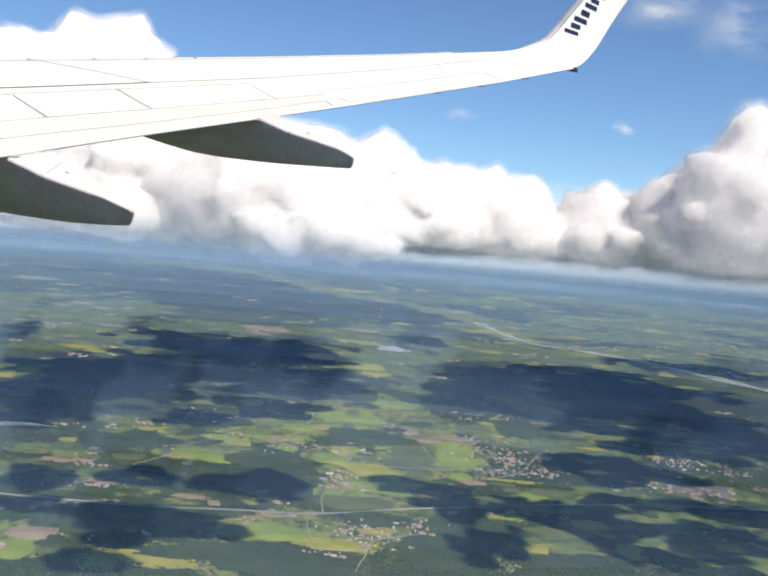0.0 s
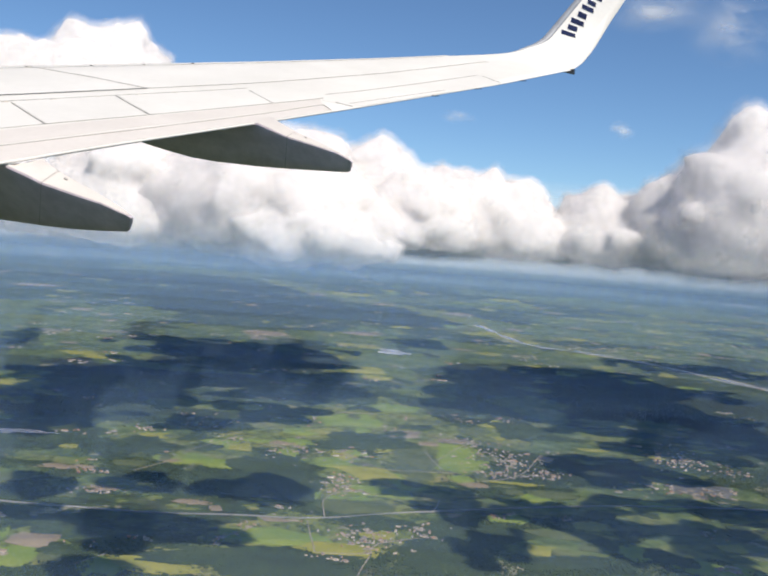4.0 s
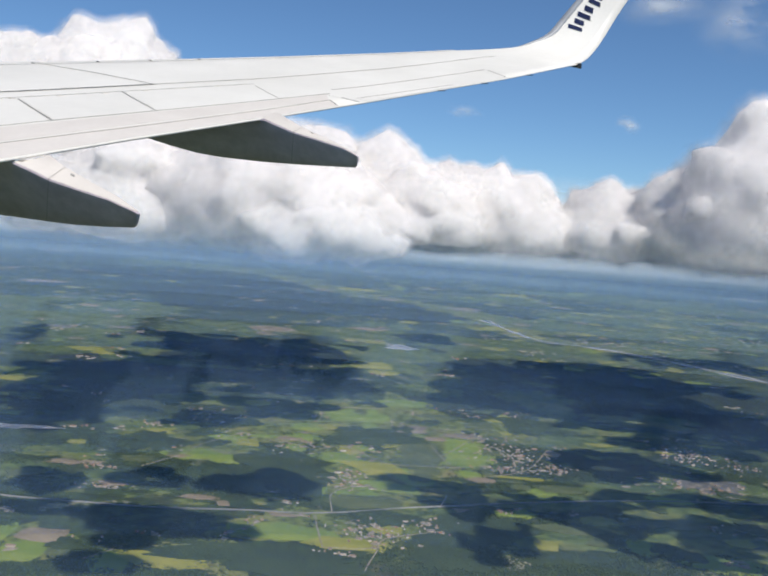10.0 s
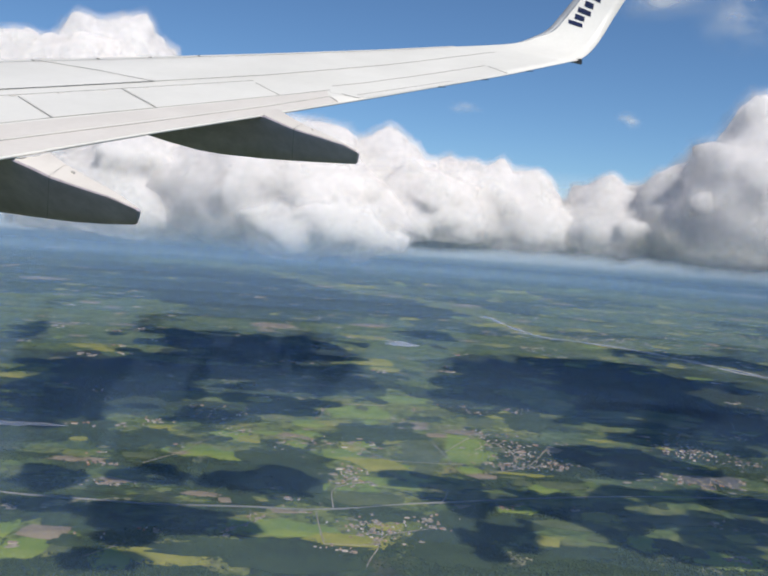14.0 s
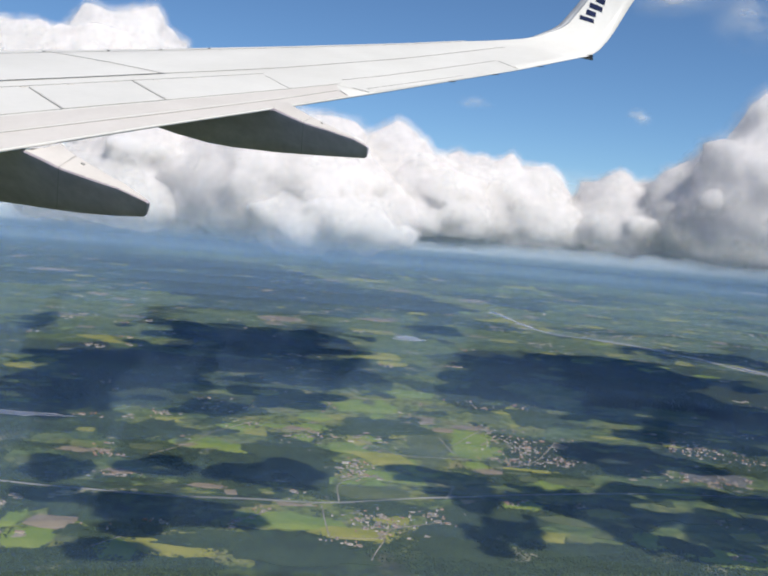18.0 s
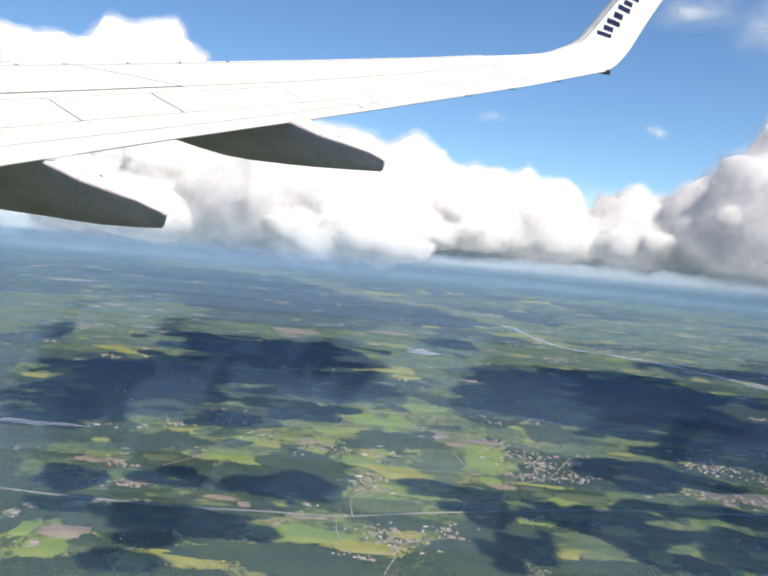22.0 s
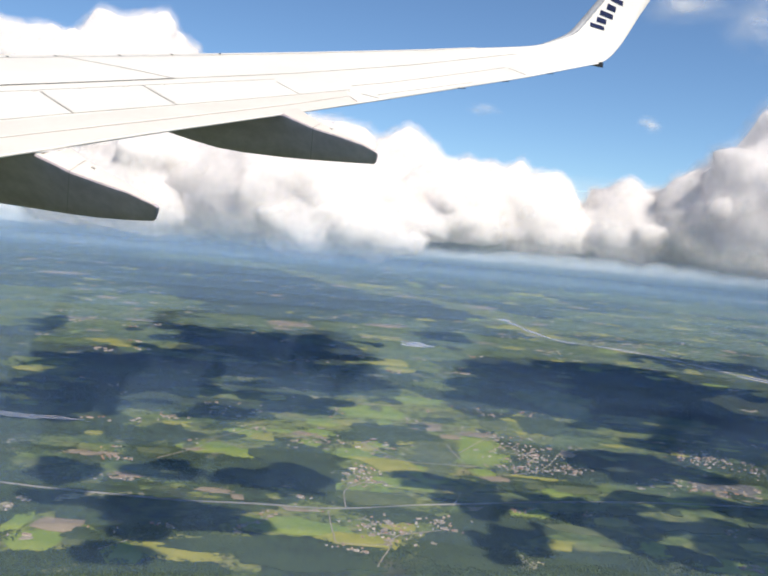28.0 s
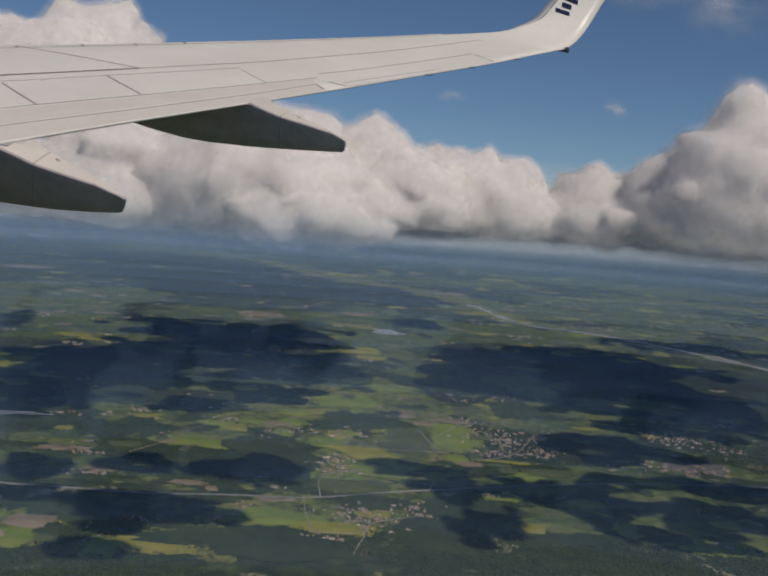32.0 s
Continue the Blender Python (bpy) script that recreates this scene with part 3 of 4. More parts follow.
LANES = [
    [(-18, 318), (-16, 304), (-13, 286)], [(27, 338), (30, 350), (31, 357)], [(-13, 286), (2, 288), (7, 299), (27, 311)],
    [(29, 440), (33, 417), (36, 404)], [(34, 422), (46, 451), (55, 469)], [(-12, 322), (-14, 345), (-9, 356), (1, 363)],
    [(-45, 432), (-27, 417), (-12, 425), (7, 400), (24, 399), (42, 402)], [(-92, 366), (-80, 391), (-77, 408), (-64, 436)], [(-29, 478), (-24, 518), (7, 526)],
    [(-45, 292), (-36, 306)], [(-81, 261), (-75, 271)], [(49, 388), (70, 406), (87, 449)],
    [(5, 289), (2, 275), (1, 268)]]
for lane in LANES:
    tagged(ribbon("country_lane", lane, 0.42, 0.3, GRAVEL, 5), "narrow pale gravel lane between fields", "road", "country lanes", "structure")


def lake(x, y, w, d, lobes):
    ob = slab("lake", x, y, w, d, 0.2, WATER, lobes, 0.2)
    return tagged(ob, "long grey-blue lake ringed by dark woods", "lake", kind="structure")


rnd = random.Random(4)
lake(-166, 418, 36, 10, 0.3)
lake(20, 830, 30, 34, 0.3)
lake(-490, 1299, 50, 40, 0.3)


# ---- houses ----
def house(length, width, wall, roof):
    base = new("house")
    v = [(sx * length / 2, sy * width / 2, z) for z in (0, wall) for sx, sy in ((-1, -1), (1, -1), (1, 1), (-1, 1))]
    v += [(-length / 2, 0, wall + roof * 0.94), (length / 2, 0, wall + roof * 0.94)]
    part("wall", mesh_of("wall", v, [(0, 1, 5, 4), (1, 2, 6, 9, 5), (2, 3, 7, 6), (3, 0, 4, 8, 7)], WALLS), base)
    e, t = 0.08, 0.06
    L, W = length / 2 + e, width / 2 + e
    drop = roof * e / (width / 2)
    rv = []
    for dz in (0, t):
        rv += [(-L, -W, wall - drop + dz), (L, -W, wall - drop + dz), (L, 0, wall + roof + dz), (-L, 0, wall + roof + dz), (-L, W, wall - drop + dz), (L, W, wall - drop + dz)]
    rf = [(6, 7, 8, 9), (9, 8, 11, 10), (0, 3, 2, 1), (3, 4, 5, 2), (0, 1, 7, 6), (5, 4, 10, 11), (1, 2, 8, 7), (2, 5, 11, 8), (3, 0, 6, 9), (4, 3, 9, 10)]
    part("roof", mesh_of("roof", rv, rf, ROOFS), base)
    cv = [(0.2 * length + sx * 0.06, 0.1 * width + sy * 0.06, z) for z in (wall + 0.5 * roof, wall + roof + 0.22) for sx, sy in ((-1, -1), (1, -1), (1, 1), (-1, 1))]
    part("chimney", mesh_of("chimney", cv, [(0, 1, 5, 4), (1, 2, 6, 5), (2, 3, 7, 6), (3, 0, 4, 7), (4, 5, 6, 7)], ROOFS), base)
    return base


KINDS = [(house(0.8, 0.55, 0.30, 0.26), "small house with a tiled gable roof among trees"), (house(1.05, 0.6, 0.34, 0.28), "long house with a gable roof beside a lane"),
         (house(1.7, 0.85, 0.45, 0.32), "large farm building with a wide gable roof"), (house(2.6, 1.4, 0.6, 0.18), "long low hall with a flat grey roof")]
# Settlements: middle x, y, width, depth, number of houses.
VILLAGES = [
    (65, 432, 33.1, 50.8, 90), (55, 468, 16.6, 18.9, 18), (59, 405, 28.4, 8.9, 26), (-10, 371, 10.3, 33.1, 30), (-5, 359, 11.9, 7, 14),
    (-8, 418, 30.5, 24.8, 24), (-27, 422, 16.4, 38.8, 20), (-30, 488, 10.9, 31, 12), (4, 303, 20.3, 24.3, 50), (21, 315, 16, 16.3, 20),
    (161, 457, 34.4, 45.2, 70), (142, 398, 48.9, 31, 44), (179, 442, 16.8, 14.8, 14), (84, 410, 19.6, 16.5, 24), (-106, 442, 14, 12.8, 14),
    (-134, 427, 11, 7.9, 5), (-110, 361, 11.3, 5.7, 8), (-98, 335, 14, 8.7, 14), (-64, 434, 14.1, 16.4, 10),
]
HAMLETS = [
    (-39, 423, 11.7, 25.3, 12), (12, 490, 22.6, 15.6, 8), (50, 535, 22.4, 37.2, 9), (60, 522, 15.6, 14.7, 6), (87, 532, 12.9, 15.3, 3),
    (-38, 306, 6.7, 11.4, 8), (-45, 292, 3.7, 7.5, 6), (-29, 331, 4.3, 4.8, 4), (-10, 281, 12.4, 7, 9), (130, 335, 12.2, 9.8, 6),
    (125, 299, 9, 9.7, 12), (78, 343, 4, 5.1, 3), (49, 339, 7.8, 5.1, 4), (-83, 477, 25.8, 49.5, 14), (-61, 524, 23.3, 11.9, 6),
    (-68, 286, 9.1, 9.1, 6), (-120, 294, 6, 14.3, 5), (246, 994, 81.5, 53, 30), (146, 869, 35.7, 32.4, 8),
]
SETTLEMENTS = VILLAGES + HAMLETS
rnd_far = random.Random(53)
for _ in range(110):
    y = 470 * (2100 / 470) ** rnd_far.random()
    SETTLEMENTS.append((rnd_far.uniform(-0.43, 0.47) * y, y, 0.02 * y, 0.02 * y, rnd_far.randint(2, 5)))
rnd = random.Random(11)
placed = []


def near_road(x, y, gap):
    return any((x - p.x) ** 2 + (y - p.y) ** 2 < gap * gap for p in HIGHWAY_LINE)


HIGHWAY_LINE = smooth_line(HIGHWAY, 3.0)
rnd_far = random.Random(31)
SETTLEMENTS += [(rnd_far.uniform(-0.4, 0.42) * y, y, 12, 8, 3) for y in (265, 280, 320, 345, 360, 375, 398, 415, 430, 455, 470, 490, 520, 545, 580, 610, 640, 680, 720, 770, 820, 880, 940, 1010)]
lots = []
for sx, sy, sw, sd, count in SETTLEMENTS:
    street = rnd.uniform(-0.5, 0.5)
    for _ in range(count):
        for _try in range(30):
            x, y = sx + rnd.gauss(0, 0.28) * sw, sy + rnd.gauss(0, 0.28) * sd
            if not near_road(x, y, 2.6) and all((x - a) ** 2 + (y - b) ** 2 > 2.6 for a, b in placed):
                break
        else:
            continue
        placed.append((x, y))
        k = 3 if sy > 620 else rnd.choices(range(4), (5, 4, 1.2, 0.25 if sx < 120 else 0.7))[0]
        lots.append((x * x + y * y, k, pose(x, y, 0, 0, 0, math.degrees(street) + rnd.choice((0, 90)) + rnd.uniform(-12, 12))))
lots.sort(key=lambda lot: lot[0])
for number, (_far, k, m) in enumerate(lots[:520]):
    if number % 4 == 0:
        p = m.translation
        yard = slab("farmyard", p.x + rnd.uniform(-0.8, 0.8), p.y + rnd.uniform(-0.9, 0.9), rnd.uniform(1.6, 3.4), rnd.uniform(1.4, 3.2), 0.30, GRAVEL, 0.2, 0.6)
        tagged(yard, "pale gravel yard beside the houses", "yard", "yards of the villages", "structure")
used = set()
rest = {"wall": ([], []), "roof": ([], [])}
for number, (_far, k, m) in enumerate(lots):
    ob, text = KINDS[k]
    if number >= 296:
        for child in ob.children:
            vs, fs = rest["wall" if child.name.startswith("wall") else "roof"]
            at = len(vs)
            vs.extend(tuple(m @ v.co) for v in child.data.vertices)
            fs.extend(tuple(i + at for i in p.vertices) for p in child.data.polygons)
        continue
    if k in used:
        ob = copy_thing(ob, m)
    else:
        ob.matrix_basis = m
        used.add(k)
    tagged(ob, text, "house", "houses of the villages")
far_houses = tagged(new("far_houses"), "scattered far houses with pale walls and brown roofs", "houses", kind="stuff")
for name, material in (("wall", WALLS_FAR), ("roof", ROOFS_FAR)):
    tagged(part(name, mesh_of(name, *rest[name], material), far_houses), kind="stuff")


# ---- woods ----
LINE = np.array([(p.x, p.y) for p in HIGHWAY_LINE])


def open_land(x, y):
    """Which places lie in a field, a lake or on the road."""
    hit = (np.abs(x + 166) < 20) & (np.abs(y - 418) < 6) | (np.abs(x - 20) < 17) & (np.abs(y - 830) < 19)
    for fx, fy, w, d, crop in ALL_FIELDS:
        hit |= (np.abs(x - fx) < 0.42 * w) & (np.abs(y - fy) < 0.42 * d)
    for fx, fy, w, d in BOWL_MEADOWS + DULL_MEADOWS:
        inside = ((x - fx) / (0.5 * w)) ** 2 + ((y - fy) / (0.5 * d)) ** 2 < 0.9
        hit |= inside & (np.sin(x * 0.31 + 1.0) * np.sin(y * 0.23) + 0.5 * np.sin(x * 0.11 + y * 0.17) < 0.62)
    for fx, fy, w, d in COPSES:
        hit &= ((x - fx) / (0.5 * w)) ** 2 + ((y - fy) / (0.5 * d)) ** 2 > 0.85
    for px, py in LINE:
        hit |= (x - px) ** 2 + (y - py) ** 2 < 5.0
    for px, py in placed:
        hit |= (x - px) ** 2 + (y - py) ** 2 < 1.2
    return hit


def blob(rng, tall):
    """One low crown: a ring-built, lumpy dome."""
    v, fcs, n = [], [], 6
    for z, r in ((0.0, 0.55), (0.35, 1.0), (0.75, 0.7)):
        for j in range(n):
            a = 2 * math.pi * (j + 0.5 * (z > 0.3)) / n
            q = r * rng.uniform(0.75, 1.25)
            v.append((q * math.cos(a), q * math.sin(a), z * tall * rng.uniform(0.85, 1.15)))
    v.append((rng.uniform(-0.2, 0.2), rng.uniform(-0.2, 0.2), tall * rng.uniform(0.95, 1.2)))
    for i in range(2):
        for j in range(n):
            k = (j + 1) % n
            fcs.append((i * n + j, i * n + k, (i + 1) * n + k, (i + 1) * n + j))
    fcs += [(2 * n + j, 2 * n + (j + 1) % n, 3 * n) for j in range(n)]
    return np.array(v), fcs


def woods(name, label, count, y0, y1, size, seed, threshold):
    rng = np.random.default_rng(seed)
    r = random.Random(seed)
    shapes = [blob(r, h) for h in (0.9, 1.1, 1.5, 1.0, 1.3)]
    y = y0 * (y1 / y0) ** rng.random(count * 4)
    x = rng.uniform(-0.56, 0.60, count * 4) * y
    keep = ~open_land(x, y)
    x, y = x[keep], y[keep]
    d = np.array([noise.fractal((a * 0.012, b * 0.009, 0.0), 1.0, 2.0, 4) for a, b in zip(x, y)])
    keep = d > threshold + rng.uniform(-0.10, 0.10, len(x))
    x, y = x[keep][:count], y[keep][:count]
    nv, quads, tris = 19, [], []
    for f in shapes[0][1]:
        (quads if len(f) == 4 else tris).append(f)
    tri = np.array([(a, b, c) for a, b, c, e in quads] + [(a, c, e) for a, b, c, e in quads] + tris)
    m = len(x)
    pick, s, a = rng.integers(5, size=m), size * rng.uniform(0.55, 1.4, m), rng.uniform(0, 6.28, m)
    base = np.array([q[0] for q in shapes])[pick]
    V = np.empty((m, nv, 3))
    c, q = (np.cos(a) * s)[:, None], (np.sin(a) * s)[:, None]
    V[:, :, 0] = base[:, :, 0] * c - base[:, :, 1] * q + x[:, None]
    V[:, :, 1] = base[:, :, 0] * q + base[:, :, 1] * c + y[:, None]
    V[:, :, 2] = base[:, :, 2] * s[:, None] - 0.05
    F = (tri[None] + nv * np.arange(m)[:, None, None]).reshape(-1, 3)
    ob = new(name, fast_mesh(name, V.reshape(-1, 3), F, TREES))
    return tagged(ob, label, "woods", kind="stuff")


woods("near_woods", "dark green mixed forest of small crowns", 38000, 235, 460, 0.36, 3, 0.0)
woods("far_woods", "dark forest belts towards the valley", 9000, 430, 720, 0.45, 4, -0.02)

# ---- clouds ----


def puff_shape(sub, seed, rough):
    bm = bmesh.new()
    bmesh.ops.create_icosphere(bm, subdivisions=sub, radius=1.0)
    for v in bm.verts:
        p = v.co.copy()
        v.co = p * (1 + rough * noise.fractal(p * 1.7 + Vector((seed * 7.3, 0, 0)), 0.9, 2.1, 5) + 0.35 * rough * abs(noise.noise(p * 5.0 + Vector((0, seed * 3.1, 0)))))
    vs = np.array([v.co[:] for v in bm.verts])
    fs = np.array([[v.index for v in f.verts] for f in bm.faces])
    bm.free()
    return vs, fs


SMALL = [puff_shape(3, 20 + i, 0.6) for i in range(5)]
TINY = [puff_shape(2, 40 + i, 0.6) for i in range(4)]


def turned(v, rng):
    q = rng.normal(size=4)
    q /= np.linalg.norm(q)
    w, x, y, z = q
    R = np.array([[1 - 2 * (y * y + z * z), 2 * (x * y - z * w), 2 * (x * z + y * w)], [2 * (x * y + z * w), 1 - 2 * (x * x + z * z), 2 * (y * z - x * w)], [2 * (x * z - y * w), 2 * (y * z + x * w), 1 - 2 * (x * x + y * y)]])
    return v @ R.T


def joined(pieces):
    vs, fs, at = [], [], 0
    for v, f in pieces:
        vs.append(v)
        fs.append(f + at)
        at += len(v)
    return np.concatenate(vs), np.concatenate(fs)


def fused(vs, fs, voxel):
    """One closed skin round overlapping puffs."""
    tmp = new("puffs", fast_mesh("puffs", vs, fs, CLOUD))
    mod = tmp.modifiers.new("skin", "REMESH")
    mod.mode, mod.voxel_size = "VOXEL", voxel
    me = bpy.data.meshes.new_from_object(tmp.evaluated_get(bpy.context.evaluated_depsgraph_get()))
    old = tmp.data
    bpy.data.objects.remove(tmp)
    bpy.data.meshes.remove(old)
    return me


def cumulus(x, y, z, wide, deep, tall, seed, label, big=16, small=60, rim=True, fine=42, sag=0.0, stray=1.1):
    """A heaped cloud with a flat base at z, billowing upwards."""
    rng = np.random.default_rng(seed)
    hearts = rng.uniform(-0.85, 0.85, (6, 2))
    pieces, tops = [], []
    for i in range(big):
        u, v = np.clip(hearts[rng.integers(len(hearts))] + rng.normal(size=2) * 0.3, -1, 1)
        edge = max(0.0, 1 - (u * u + v * v) / 1.5)
        r = tall * (0.16 + 0.26 * edge) * rng.uniform(0.75, 1.2)
        c = np.array([u * wide * 0.5, v * deep * 0.5, r * 0.1 + edge * tall * rng.uniform(0.0, 0.55)])
        s, f = SMALL[rng.integers(5)]
        pieces.append((turned(s, rng) * r * np.array([1.25, 1.25, 0.95]) + c, f))
        tops.append((c, r))
    for i in range(small):
        c, r = tops[rng.integers(len(tops))]
        d = rng.normal(size=3)
        d[2] = abs(d[2]) * 0.9
        d /= np.linalg.norm(d)
        q = r * rng.uniform(0.28, 0.55)
        s, f = TINY[rng.integers(4)]
        p = c + d * r * rng.uniform(0.8, stray)
        pieces.append((turned(s, rng) * q + p, f))
        tops.append((p, q))
    vs, fs = joined(pieces)
    low = vs[:, 2] < 0
    vs[low, 2] *= 0.15 + sag
    me = fused(vs, fs, tall / fine)
    n = len(me.vertices)
    co, nr = np.empty(n * 3), np.empty(n * 3)
    me.vertices.foreach_get("co", co)
    me.vertices.foreach_get("normal", nr)
    co, nr = co.reshape(-1, 3), nr.reshape(-1, 3)
    pairs = np.empty(len(me.edges) * 2, dtype=np.int64)
    me.edges.foreach_get("vertices", pairs)
    one, two = pairs.reshape(-1, 2).T
    count = np.bincount(pairs, minlength=n)[:, None] + 1.0

    def eased(a, times):
        for _ in range(times):
            total = a.copy()
            for axis in range(3):
                total[:, axis] += np.bincount(one, a[two, axis], n) + np.bincount(two, a[one, axis], n)
            a = total / count
        return a

    co, nr = eased(co, 22), eased(nr, 5)
    nr /= np.linalg.norm(nr, axis=1)[:, None] + 1e-9
    k = 7.0 / tall
    lump = np.array([noise.fractal(Vector(p) * k + Vector((seed, 0, 0)), 0.8, 2.2, 4) for p in co])
    co2 = co + nr * (lump * tall * 0.019)[:, None]
    me.vertices.foreach_set("co", co2.ravel())
    me.materials.clear()
    me.materials.append(DRIFT if rim else CLOUD)
    me.polygons.foreach_set("use_smooth", np.ones(len(me.polygons), dtype=bool))
    me.update()
    cloud = new("cloud", me)
    cloud.location = (x, y, z)
    if rim:
        # droplets spread the light: soft shading over the small billows
        soft = eased(nr, 110)
        soft /= np.linalg.norm(soft, axis=1)[:, None] + 1e-9
        soft = soft * 0.91 + nr * 0.09
        soft /= np.linalg.norm(soft, axis=1)[:, None]
        me.normals_split_custom_set_from_vertices(soft.tolist())
        for off, mat in SHELLS:
            sh = me.copy()
            sh.materials.clear()
            sh.materials.append(mat)
            sh.vertices.foreach_set("co", (co2 + soft * tall * off).ravel())
            sh.normals_split_custom_set_from_vertices(soft.tolist())
            sh.update()
            part("torn_rim", sh, cloud, "thin torn rim of the cloud")
    return tagged(cloud, label, "cloud", "cumulus clouds")


BANK = "white heaped cumulus cloud with a grey flat base"
cumulus(-840, 3000, 56, 660, 440, 330, 1, BANK, 30, 110, sag=0.2)
cumulus(-350, 2940, 68, 680, 440, 370, 2, BANK, 34, 130, sag=0.2)
cumulus(-240, 2780, 52, 520, 300, 220, 17, BANK, 36, 110, sag=0.45)
cumulus(0, 3080, 94, 480, 340, 320, 19, BANK, 30, 110, sag=0.2)
cumulus(300, 3140, 98, 660, 400, 300, 3, BANK, 34, 130, sag=0.1)
cumulus(120, 2960, 94, 460, 280, 230, 22, BANK, 26, 100, sag=0.15)
cumulus(770, 3040, 102, 320, 280, 260, 11, BANK, 24, 90, sag=0.15)
cumulus(1010, 2900, 104, 400, 320, 320, 14, "towering grey-white cumulus cloud with a dark flat base", 40, 170, sag=0.1)
cumulus(1270, 2860, 108, 520, 400, 480, 25, "towering grey-white cumulus cloud with a dark flat base", 50, 190, sag=0.1)
cumulus(890, 3870, 140, 170, 140, 82, 8, BANK, 20, 70)
cumulus(-1200, 3200, 424, 660, 400, 300, 6, BANK, 26, 90)
cumulus(-1060, 3350, 430, 420, 300, 360, 31, BANK, 26, 100)
for i, (x, y, w, h) in enumerate([(740, 4150, 900, 20), (210, 4050, 700, 15), (1400, 3950, 800, 24), (-800, 4150, 1000, 17)]):
    cumulus(x, y, 112 + 7 * (i % 3), w, 300, h, 30 + i, "low far cloud streak above the horizon", 50, 60, False, 7)
def wisp(x, y, z, wide, tall, seed, slope):
    """A thin veil of cloud in three torn layers, densest in the middle."""
    rng = random.Random(seed)
    base = new("cloud_wisp")
    base.matrix_basis = pose(x, y, z, slope, rng.uniform(-8, 8), rng.uniform(-10, 10))
    n = 14
    for layer in (-1, 0, 1):
        verts = []
        for i in range(n + 1):
            for j in range(n + 1):
                u, v = 2 * i / n - 1, 2 * j / n - 1
                verts.append((u, v, 0.3 * noise.noise((u * 2 + seed, v * 2, layer * 3.0)) - 0.4 * (u * u + v * v)))
        faces = [(i * (n + 1) + j, (i + 1) * (n + 1) + j, (i + 1) * (n + 1) + j + 1, i * (n + 1) + j + 1) for i in range(n) for j in range(n)]
        veil = part("veil", mesh_of("veil", verts, faces, WISP, True), base)
        size = 1 - 0.22 * abs(layer)
        veil.matrix_basis = pose(rng.uniform(-0.1, 0.1) * wide, rng.uniform(-0.1, 0.1) * tall, layer * 0.16 * tall) @ Matrix.Diagonal((wide * 0.5 * size, tall * 0.5 * size, 0.2 * tall, 1))
    return tagged(base, "thin white wisp of cloud in the blue sky", "cloud", "cloud wisps")


for spec in [(454, 1250, 422, 190, 130, 1, 70), (91, 1250, 276, 60, 26, 2, 70), (313, 1250, 275, 50, 34, 3, 70), (354, 1250, 441, 220, 80, 4, 70)]:
    wisp(*spec)
# Unseen clouds added high over the land, above the view, to cast shade at x, y with this width and depth.
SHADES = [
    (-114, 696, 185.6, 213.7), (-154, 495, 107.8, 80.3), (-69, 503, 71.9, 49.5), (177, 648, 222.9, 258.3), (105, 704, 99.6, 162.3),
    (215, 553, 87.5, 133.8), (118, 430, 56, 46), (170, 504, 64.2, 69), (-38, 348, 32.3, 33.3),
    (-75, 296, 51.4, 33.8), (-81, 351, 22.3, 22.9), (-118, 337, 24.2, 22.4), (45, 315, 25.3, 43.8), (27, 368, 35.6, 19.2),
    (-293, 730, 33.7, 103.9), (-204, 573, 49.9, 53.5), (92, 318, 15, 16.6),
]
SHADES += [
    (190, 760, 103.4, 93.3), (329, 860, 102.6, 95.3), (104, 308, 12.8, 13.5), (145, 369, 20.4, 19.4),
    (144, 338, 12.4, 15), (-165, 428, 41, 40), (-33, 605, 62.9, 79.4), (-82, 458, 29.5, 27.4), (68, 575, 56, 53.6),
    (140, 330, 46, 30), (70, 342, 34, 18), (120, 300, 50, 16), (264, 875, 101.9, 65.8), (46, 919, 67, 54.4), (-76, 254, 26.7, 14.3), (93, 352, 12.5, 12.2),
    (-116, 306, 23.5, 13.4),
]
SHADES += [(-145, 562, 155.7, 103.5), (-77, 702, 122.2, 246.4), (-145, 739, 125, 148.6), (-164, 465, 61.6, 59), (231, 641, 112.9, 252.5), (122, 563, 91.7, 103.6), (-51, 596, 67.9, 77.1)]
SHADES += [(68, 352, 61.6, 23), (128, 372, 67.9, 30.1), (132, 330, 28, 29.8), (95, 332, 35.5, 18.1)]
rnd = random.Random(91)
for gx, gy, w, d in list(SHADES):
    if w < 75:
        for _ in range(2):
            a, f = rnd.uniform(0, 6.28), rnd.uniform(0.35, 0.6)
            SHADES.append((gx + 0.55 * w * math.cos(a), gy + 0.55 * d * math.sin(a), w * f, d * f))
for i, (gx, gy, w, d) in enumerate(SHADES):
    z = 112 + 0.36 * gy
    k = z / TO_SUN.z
    cumulus(gx + TO_SUN.x * k, gy + TO_SUN.y * k, z, w * 1.1, d * 1.1, 0.20 * min(w, d) + 4, 60 + i, "unseen cloud added high up to shade the land", 70, 150, False, 12, 0.0, 1.7)

